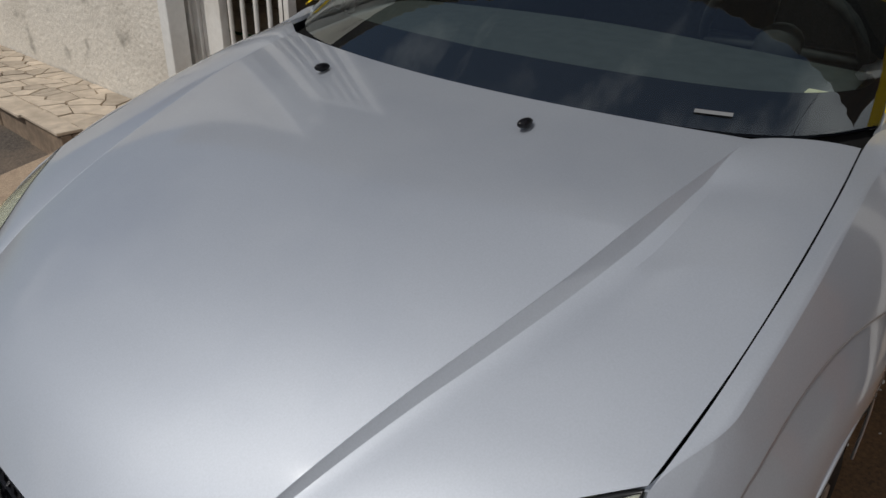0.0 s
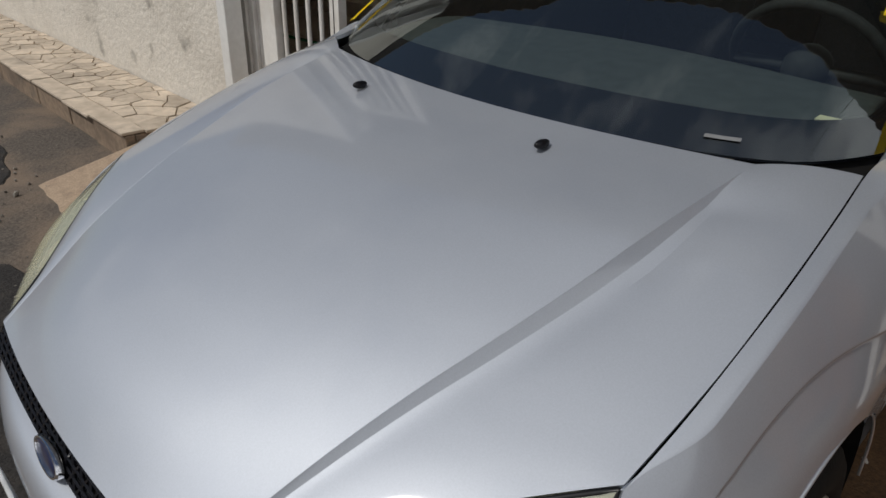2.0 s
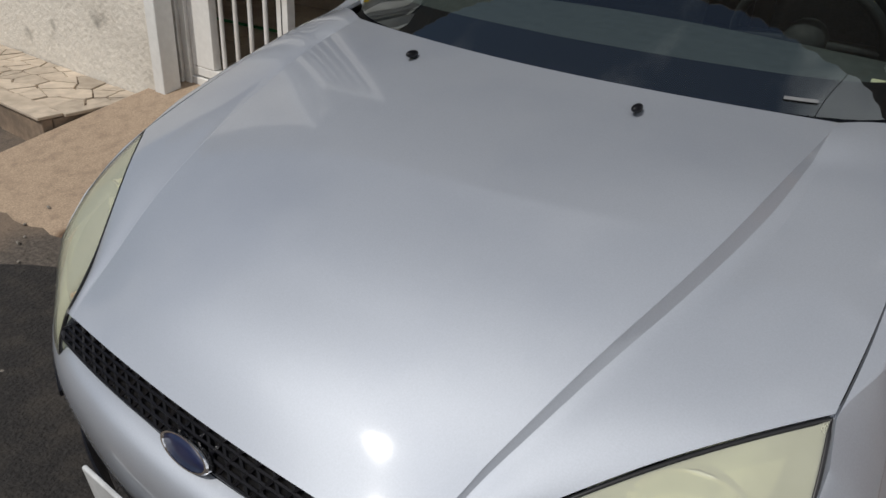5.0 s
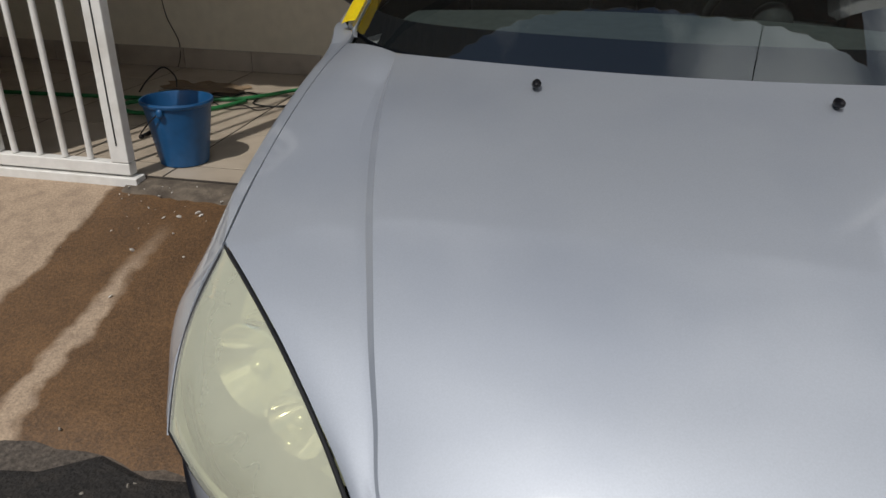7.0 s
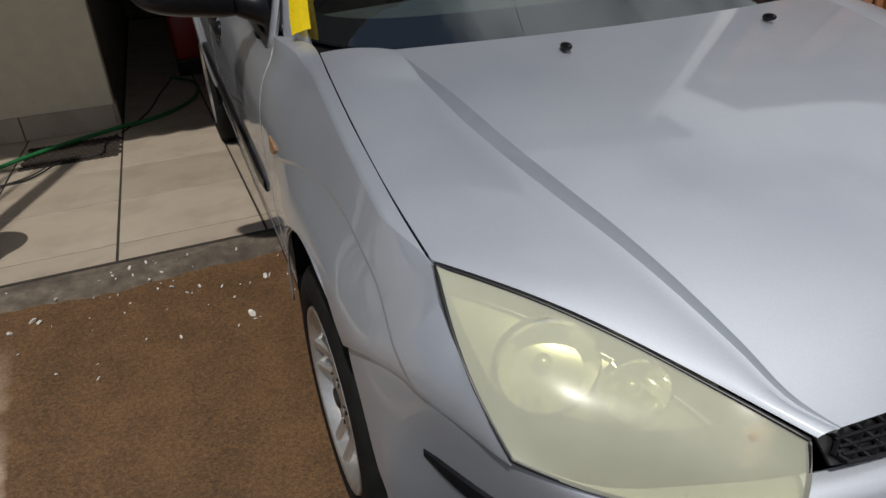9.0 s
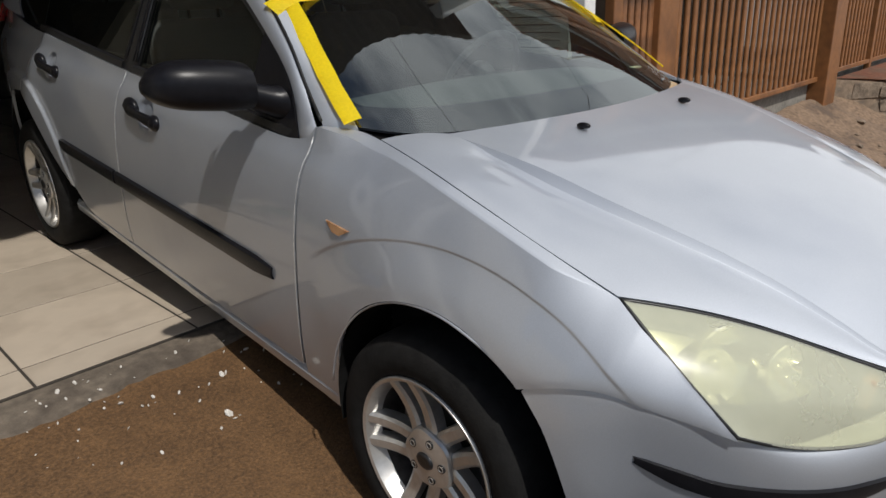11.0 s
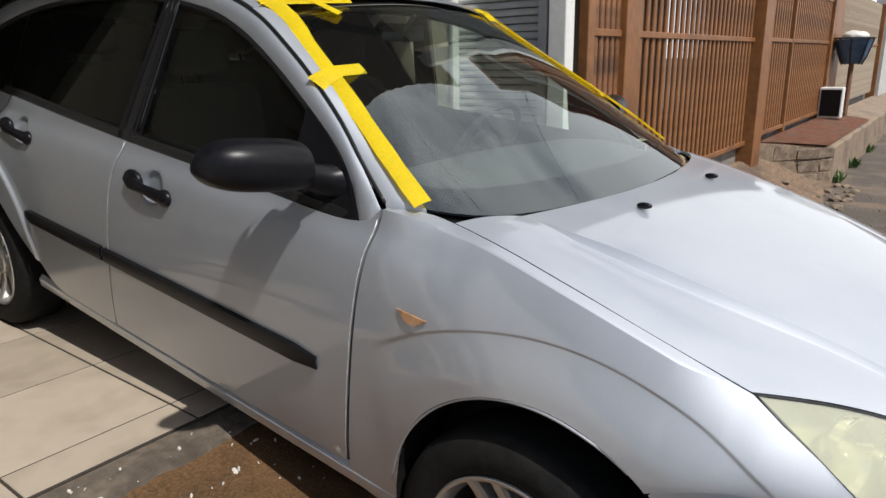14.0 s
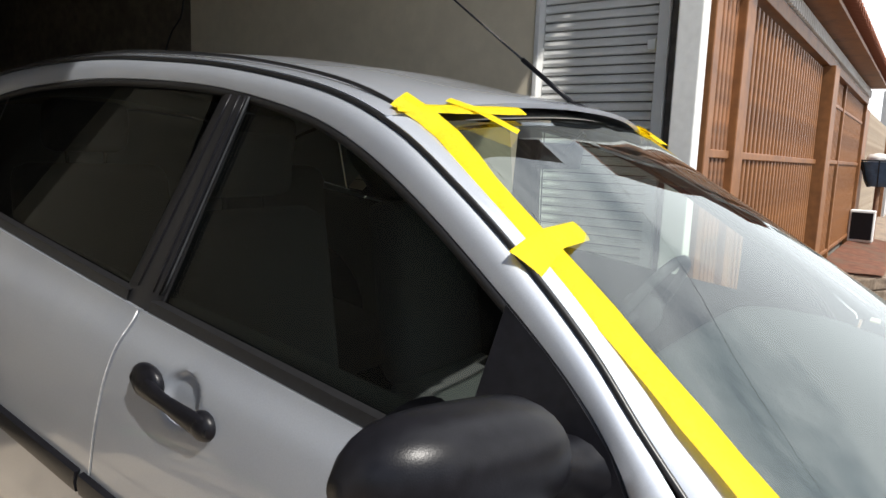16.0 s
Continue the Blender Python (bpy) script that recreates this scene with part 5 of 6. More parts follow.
def build_door(car, side, front):
    if front:
        top = [(1.314, 0.925), (1.405, 0.881), (1.72, 0.885), (2.05, 0.891), (2.372, 0.897)]
        low = [(1.366, 0.255), (1.47, 0.25), (1.75, 0.245), (2.12, 0.238), (2.500, 0.235)]
        d = side_panel("door", top, low, 150, 100, side, car, "silver front door", dent=(2.176, 0.797))
    else:
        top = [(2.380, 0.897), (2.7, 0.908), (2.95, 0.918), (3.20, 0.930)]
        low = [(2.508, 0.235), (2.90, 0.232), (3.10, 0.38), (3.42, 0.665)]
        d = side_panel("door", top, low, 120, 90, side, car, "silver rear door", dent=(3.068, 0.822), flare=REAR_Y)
    # worn front edge of the door, its highlight put into the pale colour
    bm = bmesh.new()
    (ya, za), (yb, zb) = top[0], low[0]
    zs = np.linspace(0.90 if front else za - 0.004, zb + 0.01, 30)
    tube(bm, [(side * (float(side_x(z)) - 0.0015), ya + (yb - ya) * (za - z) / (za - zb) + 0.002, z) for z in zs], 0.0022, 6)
    part("door_edge", bm, WORN_LIT_EDGE, d, "worn door edge with its highlight in the colour", smooth=True)
    # black rub moulding
    y0, y1 = (1.452, 2.470) if front else (2.484, 3.06)
    ys = np.linspace(y0, y1, 14)
    P = np.array([np.column_stack([side_x(np.full(14, z)) + dx, ys, np.full(14, z)]) for z, dx in ((0.536, 0.0), (0.532, 0.012), (0.510, 0.015), (0.488, 0.012), (0.484, 0.0))])
    e = 0 if front else -1
    P[:, e, 2] = 0.508 + (P[:, e, 2] - 0.51) * 0.7
    P[1:4, e, 0] -= 0.006
    skin("rub_moulding", mirrored(P, side), BLACK_PLASTIC, d, "black rubber side moulding", 0.006, sharp=40)
    # handle with its round recess
    hy, hz = (2.184, 0.799) if front else (3.075, 0.824)
    x0 = float(side_x(hz))
    bm = bmesh.new()
    n = 16
    rings = []
    for i in range(n):
        t = i / (n - 1)
        w = 0.016 + 0.014 * (1 - t) * abs(2 * t - 1) + 0.006 * t * abs(2 * t - 1)
        if i in (0, n - 1):
            w *= 0.4
        off = 0.010 + 0.007 * math.sin(math.pi * t)
        c = (x0 + off, hy + 0.116 - 0.226 * t, hz + 0.004 - 0.020 * t)
        rings.append([bm.verts.new((side * (c[0] + 0.009 * math.cos(a)), c[1], c[2] + w * math.sin(a))) for a in np.linspace(0, 2 * math.pi, 11)[:-1]])
    for a, b in zip(rings, rings[1:]):
        for k in range(10):
            bm.faces.new((a[k], a[(k + 1) % 10], b[(k + 1) % 10], b[k]))
    bm.faces.new(rings[0])
    bm.faces.new(rings[-1])
    for yy, ry, rz in ((hy + 0.082, 0.046, 0.033), (hy - 0.086, 0.032, 0.026)):
        bmesh.ops.create_uvsphere(bm, u_segments=16, v_segments=10, radius=1.0, matrix=Matrix.Translation((side * (x0 + 0.004), yy, hz + (0.004 if yy > hy else -0.016))) @ Matrix.Diagonal((0.019, ry, rz, 1)))
    part("handle", bm, BLACK_PLASTIC, d, "black pull handle", smooth=True, angle=60)
    # glass and its black belt seal
    ys = np.linspace(1.40, 2.36, 40) if front else np.linspace(2.44, 3.30, 34)
    ztop = np.array([dlo_top(y) for y in ys])
    zlow = np.array([float(belt_z(y)) + 0.004 for y in ys])
    v = np.linspace(0, 1, 10)[None, :]
    z = zlow[:, None] + np.maximum(ztop - zlow, 0.003)[:, None] * v
    P = np.stack([glass_x(z) - 0.010, np.repeat(ys[:, None], 10, 1), z], -1)
    # one side's rear pane takes the tint with cabin shade in it
    skin("window_glass", mirrored(P, side), SIDE_GLASS if front or side > 0 else REAR_GLASS, d, "tinted window glass", 0.0)
    P = np.array([np.column_stack([glass_x(np.array([float(belt_z(y)) for y in ys])) + dx, ys, np.array([float(belt_z(y)) for y in ys]) + dz]) for dx, dz in ((0.002, -0.006), (0.009, 0.0), (0.004, 0.020), (-0.012, 0.022))])
    skin("belt_seal", mirrored(P, side), BLACK_TRIM, d, "black window seal", 0.002)


DLO = [(1.374, 0.886), (1.451, 0.972), (1.552, 1.043), (1.690, 1.118), (1.845, 1.195), (2.000, 1.258), (2.160, 1.298), (2.400, 1.320), (2.640, 1.316), (2.90, 1.296), (3.20, 1.250), (3.45, 1.180), (3.66, 1.09), (3.76, 1.02)]
RAIL = [(1.322, 0.928), (1.422, 0.999), (1.518, 1.073), (1.640, 1.150), (1.785, 1.228), (1.945, 1.300), (2.130, 1.345), (2.400, 1.365), (2.650, 1.363), (2.92, 1.348), (3.24, 1.304), (3.52, 1.235), (3.78, 1.13), (3.90, 1.03)]


def dlo_top(y):
    return float(np.interp(y, [p[0] for p in DLO], [p[1] for p in DLO]))


def rail_point(t):
    p = spl(RAIL, t, True)
    return np.column_stack([glass_x(p[:, 1]) + 0.006, p[:, 0], p[:, 1]])


def build_greenhouse(car, side):
    t = np.linspace(0, 1, 80)
    a, b = spl(DLO, t, True), spl(RAIL, t, True)
    rows = []
    for k, dx in ((0.0, -0.006), (0.12, 0.004), (0.5, 0.010), (0.9, 0.007), (1.0, -0.004)):
        p = a + (b - a) * k
        rows.append(np.column_stack([glass_x(p[:, 1]) + dx, p]))
    P = np.array(rows)
    for j in range(10):
        P[:, j, 0] += (1 - j / 10) ** 2 * (side_x(P[:, j, 2]) - P[:, j, 0] + np.array([-0.004, 0.002, 0.003, 0.002, -0.004]))
    P = np.concatenate([P[:, :1] + np.array([-0.005, -0.008, -0.016]), P], 1)
    # the frame's front half belongs to the front door, the rest to the rear
    g = skin("window_frame", mirrored(P[:, :44], side), PAINT, car, "silver window frame of the front door", 0.01, sharp=50)
    skin("window_frame", mirrored(P[:, 43:], side), PAINT, car, "silver window frame of the rear door", 0.01, sharp=50)
    # black seal inside the frame
    bm = bmesh.new()
    tube(bm, [(side * (glass_x(p[1]) - 0.004), p[0], p[1] - 0.004) for p in a], 0.009, 6)
    part("window_seal", bm, BLACK_TRIM, g, smooth=True)
    # dark channel between the frame and the roof
    bm = bmesh.new()
    tube(bm, [(side * q[0], q[1], q[2]) for q in np.column_stack([glass_x(b[:, 1]) - 0.002, b[:, 0], b[:, 1] + 0.004])], 0.0048, 6)
    part("roof_channel", bm, BLACK_TRIM, g, "black roof channel", smooth=True)
    # middle pillar, black
    rows = []
    for y_low, y_up in ((2.343, 2.318), (2.360, 2.334), (2.455, 2.385), (2.475, 2.405)):
        z = np.linspace(0.895, 1.317, 12)
        rows.append(np.column_stack([glass_x(z) + (0.003 if y_low in (2.360, 2.455) else -0.006), np.linspace(y_low, y_up, 12), z]))
    skin("middle_pillar", mirrored(np.array(rows), side), BLACK_TRIM, g, "black window pillar", 0.004)
    for yl, yu in ((2.342, 2.312), (2.352, 2.322), (2.372, 2.342), (2.425, 2.368)):
        bm = bmesh.new()
        z = np.linspace(0.93, 1.315, 10)
        tube(bm, [(side * (glass_x(zz) + 0.004), yl + (yu - yl) * (zz - 0.93) / 0.385, zz) for zz in z], 0.0025, 6)
        part("pillar_trim", bm, INTERIOR if yl < 2.35 else BLACK_PLASTIC, g, "grey worn trim line" if yl < 2.35 else "", smooth=True)
    # rear quarter glass
    ys = np.linspace(3.31, 3.75, 14)
    zt, zl = np.array([dlo_top(y) for y in ys]), np.array([float(belt_z(y)) + 0.004 for y in ys])
    v = np.linspace(0, 1, 6)[None, :]
    z = zl[:, None] + np.maximum(zt - zl, 0.002)[:, None] * v
    P = np.stack([glass_x(z) - 0.010, np.repeat(ys[:, None], 6, 1), z], -1)
    skin("quarter_glass", mirrored(P, side), REAR_GLASS, g, "tinted quarter glass with cabin shade in the tint")
    # mirror sail
    rows = []
    for k in np.linspace(0, 1, 8):
        y = 1.376 + 0.27 * k
        zz = np.linspace(float(np.interp(y, [1.37, 1.405, 1.46, 1.65], [0.888, 0.879, 0.880, 0.884])), max(dlo_top(y) + 0.004, 0.893), 6)
        out = max(0.0, 1 - (y - 1.374) / 0.15) ** 2
        xx = glass_x(zz) + 0.004
        rows.append(np.column_stack([xx + out * (side_x(zz) + 0.001 - xx), np.full(6, y), zz]))
    skin("mirror_sail", mirrored(np.array(rows), side), BLACK_PLASTIC, g, "black triangular mirror base", 0.008)


def build_pillar_and_roof(car):
    # roof
    t = np.linspace(0.395, 1, 50)
    e = rail_point(t)
    e[:, 0] -= 0.012
    e[:, 2] += 0.010
    rows = []
    for i, p in enumerate(e):
        y = p[1]
        front = 1 - ease(i / 49, 0, 0.12)
        zc = np.interp(y, [1.83, 2.0, 2.3, 2.6, 3.0, 3.4, 3.7, 3.92], [1.353, 1.388, 1.418, 1.425, 1.415, 1.372, 1.31, 1.20])
        yc = y - 0.085 * front * 1.0 + 0.10 * ease(i / 49, 0.8, 1.0)
        row = []
        for k in np.linspace(-1, 1, 33):
            q = abs(k) ** 2.3
            row.append((p[0] * k, yc + (y - yc) * k * k, zc + (p[2] - zc) * q))
        rows.append(row)
    roof = skin("roof", np.array(rows), PAINT, car, "silver painted roof panel", 0.01)
    for side in (-1, 1):
        bm = bmesh.new()
        tube(bm, [(side * q[0] * 0.93, q[1], q[2] + 0.014) for q in e[:46]], 0.004, 6)
        part("roof_strip", bm, BLACK_TRIM, roof, "black roof strip", smooth=True)
    # windscreen pillars
    for side in (-1, 1):
        t = np.linspace(0.0, 0.40, 30)
        out = rail_point(t)
        out[:, 2] += 0.006
        out[:, 0] -= 0.008
        k = np.linspace(0, 1, 30)
        inn = spl(WS_SIDE, k)
        rows = [out, out * 0.55 + inn * 0.45 + np.array([0.006, -0.006, 0.008]), inn + np.array([0.004, -0.002, 0.002])]
        rows = np.array(rows)
        rows = np.concatenate([rows[:, :1] + np.array([0.0, -0.006, -0.018]), rows], 1)
        skin("windscreen_pillar", mirrored(rows, side), PAINT, car, "silver windscreen pillar", 0.01)


WS_SIDE = [(0.700, 1.236, 0.930), (0.682, 1.325, 0.983), (0.648, 1.445, 1.050), (0.605, 1.590, 1.128), (0.562, 1.745, 1.207), (0.520, 1.925, 1.306)]
WS_LOW = [(0.700, 1.236, 0.930), (0.58, 1.118, 0.922), (0.35, 1.032, 0.930), (0.0, 0.998, 0.933)]
WS_TOP = [(0.520, 1.925, 1.306), (0.40, 1.885, 1.330), (0.22, 1.855, 1.345), (0.0, 1.845, 1.350)]


def windshield_grid(nu=25, nv=25, lift=0.0, lo=0.0, hi=1.0):
    """The windshield as a half sheet mirrored: u from the edge to the middle, v from the base to the top."""
    u = np.linspace(0, 1, nu)
    low, top = spl(WS_LOW, u, True), spl(WS_TOP, u, True)
    edge = spl(WS_SIDE, np.linspace(0, 1, 41))
    v = np.linspace(lo, hi, nv)
    lin = np.linspace(edge[0], edge[-1], 41)
    bow = spl(edge - lin, v, True)
    rows = []
    for k in v:
        line = low + (top - low) * k
        rows.append(line)
    G = np.array(rows)
    G += bow[:, None, :] * (1 - u)[None, :, None] ** 2
    crown = 0.008 * np.sin(np.pi * v)[:, None] * (1 - (1 - u) ** 2)[None, :]
    G[..., 1] -= crown * 0.5 + lift * 0.5
    G[..., 2] += crown * 0.85 + lift * 0.85
    H = G[:, ::-1]
    return np.concatenate([G[:, :-1] * np.array([-1, 1, 1]), H], 1)


def build_windshield(car):
    w = skin("windshield", windshield_grid(), WINDSHIELD, car, "clear windshield glass")
    # printed border: a low band with rounded corners, a thin line up each side and a strip along the top
    fine = windshield_grid(61, 81, -0.006)
    half = fine.shape[1] // 2
    vs = np.linspace(0, 1, 81)
    rows = []
    for j in range(fine.shape[1]):
        e = min(j, fine.shape[1] - 1 - j) / half
        top = 0.108 + 0.07 * (1 - ease(e, 0.0, 0.13)) ** 2
        rows.append([[np.interp(v, vs, fine[:, j, k]) for k in range(3)] for v in np.linspace(0, top, 6)])
    skin("black_border", np.array(rows), FRIT, w, "black border along the glass base")
    skin("black_border", fine[79:], FRIT, w)
    for cols in (slice(0, 4), slice(-4, None)):
        skin("black_border", fine[12:80, cols], FRIT, w)


def tape_strip(car, pts, width, normal_lift=0.004, label=""):
    """A flat strip of tape along points, lying on the surface whose up side is given with each point."""
    bm = bmesh.new()
    rng = random.Random(len(pts) + int(width * 1000))
    rows = []
    for i, (p, n, w) in enumerate(pts):
        p, n = Vector(p), Vector(n).normalized()
        a, b = Vector(pts[max(i - 1, 0)][0]), Vector(pts[min(i + 1, len(pts) - 1)][0])
        across = (b - a).normalized().cross(n).normalized()
        h = width / 2 * w + rng.uniform(-0.0015, 0.0015)
        rows.append([bm.verts.new(p + n * z + across * s * h) for s, z in ((-1, normal_lift - 0.002), (-0.5, normal_lift + rng.uniform(0, 0.0015)), (0, normal_lift + 0.001), (0.5, normal_lift + rng.uniform(0, 0.0015)), (1, normal_lift - 0.002))])
    for a, b in zip(rows, rows[1:]):
        for k in range(4):
            bm.faces.new((a[k], a[k + 1], b[k + 1], b[k]))
    bmesh.ops.solidify(bm, geom=bm.faces[:], thickness=0.0012)
    return part("masking_tape", bm, TAPE, car, label or "bright yellow masking tape", smooth=True, angle=30)


def build_tapes(car):
    for side in (-1, 1):
        k = np.linspace(0, 1, 16)
        inn = spl(WS_SIDE + [(0.535, 1.985, 1.333)], k)
        n = (side * 0.45, -0.52, 0.73)
        taper = [0.95 if side < 0 else 1.0] * 16
        tape_strip(car, [((side * (p[0] + (0.018 if side > 0 else 0.011)), p[1] + 0.004, p[2] + 0.007), n, g + 0.012 * math.sin(i)) for i, (p, g) in enumerate(zip(inn, taper))], 0.047, 0.014)
        # a cross piece over the pillar tape, higher on the passenger side
        cross = (((0.664, 1.638, 1.150), 1.3), ((0.628, 1.638, 1.168), 1.1), ((0.585, 1.640, 1.180), 0.95), ((0.497, 1.640, 1.184), 1.0)) if side < 0 else (
            ((0.690, 1.500, 1.070), 1.2), ((0.655, 1.492, 1.086), 1.1), ((0.620, 1.480, 1.093), 0.95), ((0.580, 1.468, 1.096), 1.0))
        tape_strip(car, [((side * p[0], p[1], p[2]), n, w) for p, w in cross], 0.042, 0.007)
        # along the top edge
        top = spl(WS_TOP, np.linspace(0, 0.5, 8), True)
        tape_strip(car, [((side * (p[0] + 0.045 * (1 - i / 7)), p[1] + 0.012 + 0.040 * (1 - i / 7) ** 2, p[2] + 0.012 + 0.012 * (1 - i / 7) ** 2), (side * 0.2, -0.3, 0.93), 1.0) for i, p in enumerate(top)], 0.036, 0.006)
        m = spl(WS_TOP, [0.26], True)[0]
        tape_strip(car, [((side * (m[0] + a), m[1] + b, m[2] + 0.014 + c2), (0, -0.35, 0.93), 1.0) for a, b, c2 in ((0.020, 0.060, 0.012), (0.0, 0.01, 0.001), (-0.035, -0.06, -0.028))], 0.044, 0.008)


def build_mirror(car, side):
    bm = bmesh.new()
    n = 18
    rings = []
    for i in range(n):
        t = i / (n - 1)
        x = 0.822 + 0.225 * t
        w = (1 - abs(2 * (0.20 + 0.80 * t) - 1) ** 3.4)
        w = max(w, 0.05) ** 0.5
        zc = 0.986 + 0.012 * t
        yc = 1.530 + 0.060 * t
        ring = []
        for a in np.linspace(0, 2 * math.pi, 25)[:-1]:
            cy, cz = math.cos(a), math.sin(a)
            dy = 0.075 if cy < 0 else 0.035
            ring.append(bm.verts.new((side * x, yc + dy * w * math.copysign(abs(cy) ** 0.8, cy), zc + (0.067 if cz > 0 else 0.054 - 0.006 * t) * w * math.copysign(abs(cz) ** 0.85, cz))))
        rings.append(ring)
    for a, b in zip(rings, rings[1:]):
        for k in range(24):
            bm.faces.new((a[k], a[(k + 1) % 24], b[(k + 1) % 24], b[k]))
    bm.faces.new(rings[0])
    bm.faces.new(rings[-1])
    m = part("door_mirror", bm, BLACK_PLASTIC, car, "black plastic mirror housing", smooth=True, angle=60)
    bm = bmesh.new()
    rows = []
    for t in np.linspace(0, 1, 8):
        x = 0.745 + 0.095 * t
        ry, rz = 0.052 - 0.022 * t ** 0.5, 0.046 - 0.014 * t ** 0.5
        rows.append([bm.verts.new((side * x, 1.492 + 0.035 * t + ry * math.cos(a), 0.944 + 0.034 * t + rz * math.sin(a))) for a in np.linspace(0, 2 * math.pi, 17)[:-1]])
    for a, b in zip(rows, rows[1:]):
        for k in range(16):
            bm.faces.new((a[k], a[(k + 1) % 16], b[(k + 1) % 16], b[k]))
    bm.faces.new(rows[0])
    bm.faces.new(rows[-1])
    part("mirror_foot", bm, BLACK_PLASTIC, m, "black mirror foot", smooth=True, angle=60)
    bm = bmesh.new()
    bmesh.ops.create_circle(bm, cap_ends=True, segments=24, radius=1.0, matrix=Matrix.Translation((side * 0.93, 1.603, 0.999)) @ Matrix.Rotation(radians(90), 4, "X") @ Matrix.Diagonal((0.082, 0.048, 1, 1)))
    part("mirror_glass", bm, CHROME, m, "mirror glass")


def build_rest(car):
    # sills, rear quarters, tailgate
    for side in (-1, 1):
        skin("sill", mirrored(np.array([np.column_stack([np.full(30, x), np.linspace(1.205, 3.10, 30), np.full(30, z)]) for x, z in ((0.780, 0.243), (0.792, 0.225), (0.788, 0.195), (0.765, 0.170), (0.70, 0.165))]), side), PAINT, car, "silver sill", 0.006)
        side_panel("rear_quarter", [(3.208, 0.930), (3.5, 0.946), (3.80, 0.975), (4.06, 0.99)], [(3.43, 0.668), (3.66, 0.60), (3.82, 0.34), (4.06, 0.30)], 40, 30, side, car, "silver rear quarter panel", flare=REAR_Y)
        bm = bmesh.new()
        rings = []
        for t in np.linspace(-0.3, math.pi + 0.3, 28):
            rings.append([bm.verts.new((side * xx, REAR_Y - 0.35 * math.cos(t), AXLE_Z + 0.35 * math.sin(t))) for xx in (0.81, 0.50)])
        for a, b in zip(rings, rings[1:]):
            bm.faces.new((a[0], a[1], b[1], b[0]))
        part("rear_wheel_well", bm, DARK_VOID, car, "black wheel well")
        # shoulder above the quarter, to the roof
        P = loft([[(0.752, 3.50, 0.965), (0.745, 3.75, 0.985), (0.70, 3.98, 1.0)], [(0.70, 3.66, 1.05), (0.69, 3.82, 1.06), (0.64, 3.97, 1.06)], [(0.585, 3.72, 1.16), (0.57, 3.82, 1.14), (0.55, 3.93, 1.12)]], 14, 12)
        skin("rear_pillar", mirrored(P, side), PAINT, car, "silver rear pillar", 0.01)
        P = loft([[(0.60, 3.93, 1.16), (0.69, 3.95, 1.02), (0.72, 4.03, 0.90)], [(0.55, 3.97, 1.16), (0.62, 4.02, 1.02), (0.66, 4.08, 0.90)]], 10, 6)
        skin("tail_light", mirrored(P, side), REDLAMP, car, "dark red tail light", 0.01)
    P = loft([[(-0.55, 3.93, 1.14), (0, 3.98, 1.17), (0.55, 3.93, 1.14)], [(-0.66, 4.06, 0.95), (0, 4.12, 0.97), (0.66, 4.06, 0.95)], [(-0.72, 4.08, 0.62), (0, 4.16, 0.62), (0.72, 4.08, 0.62)], [(-0.70, 4.06, 0.28), (0, 4.14, 0.25), (0.70, 4.06, 0.28)]], 24, 24)
    skin("tailgate", P, PAINT, car, "silver tailgate", 0.01)
    # dark inner shell: engine bay, floor, cowl well
    bm = bmesh.new()
    box(bm, (-0.56, 0.36, 0.20), (0.56, 1.0, 0.56), 0.02)
    box(bm, (-0.74, 1.25, 0.18), (0.74, 4.0, 0.26), 0.01)
    box(bm, (-0.42, 0.14, 0.25), (0.42, 0.30, 0.54), 0.02)
    box(bm, (-0.66, 1.02, 0.20), (0.66, 1.24, 0.84), 0.02)
    box(bm, (-0.675, 0.60, 0.45), (-0.655, 1.24, 0.76), 0.004)
    box(bm, (0.655, 0.60, 0.45), (0.675, 1.24, 0.76), 0.004)
    part("inner_body", bm, DARK_VOID, car, "dark inner steelwork")
    low = spl(WS_LOW, np.linspace(0, 1, 24), True)
    c = low * np.array([-1, 1, 1])
    full = np.concatenate([c, low[::-1][1:]])
    P = np.array([full + np.array([0, d, z]) for d, z in ((0.02, -0.012), (-0.02, -0.035), (-0.085, -0.05), (-0.10, -0.03))])
    skin("cowl_well", P, DARK_VOID, car, "open black cowl well", 0.004, centre=(0, 1.1, 0.5))
    rng = random.Random(4)
    for x, w in ((-0.30, 0.05), (-0.06, 0.06), (0.10, 0.05), (0.20, 0.085), (0.36, 0.06), (0.50, 0.05), (0.60, 0.045)):
        yy = float(np.interp(abs(x), [0, 0.35, 0.58, 0.69], [1.000, 1.030, 1.098, 1.185]))
        bm = bmesh.new()
        box(bm, (-w * 0.6, -0.015, -0.007), (w * 0.6, 0.015, 0.007), 0.003)
        for v in bm.verts:
            v.co += Vector((noise.noise(v.co * 90), noise.noise(v.co * 80 + Vector((1, 2, 3))), noise.noise(v.co * 85))) * 0.006
        o = part("cowl_clip", bm, TAN, car, "torn tan foam in the cowl")
        o.location = (x, yy, 0.920 - 0.03 * abs(x))
        o.rotation_euler = (rng.uniform(-0.2, 0.2), rng.uniform(-0.2, 0.2), rng.uniform(-0.3, 0.3) + x)
    on_glass = windshield_grid(61, 121, 0.003)
    cols = [k for k in range(on_glass.shape[1]) if 0.462 < on_glass[0, k, 0] < 0.528]
    skin("glass_label", on_glass[4:6][:, cols], DULL_LABEL, car, "small grey label on the glass", 0.0006)
    bm = bmesh.new()
    box(bm, (0.575, 1.262, 0.946), (0.625, 1.285, 0.950), 0.001)
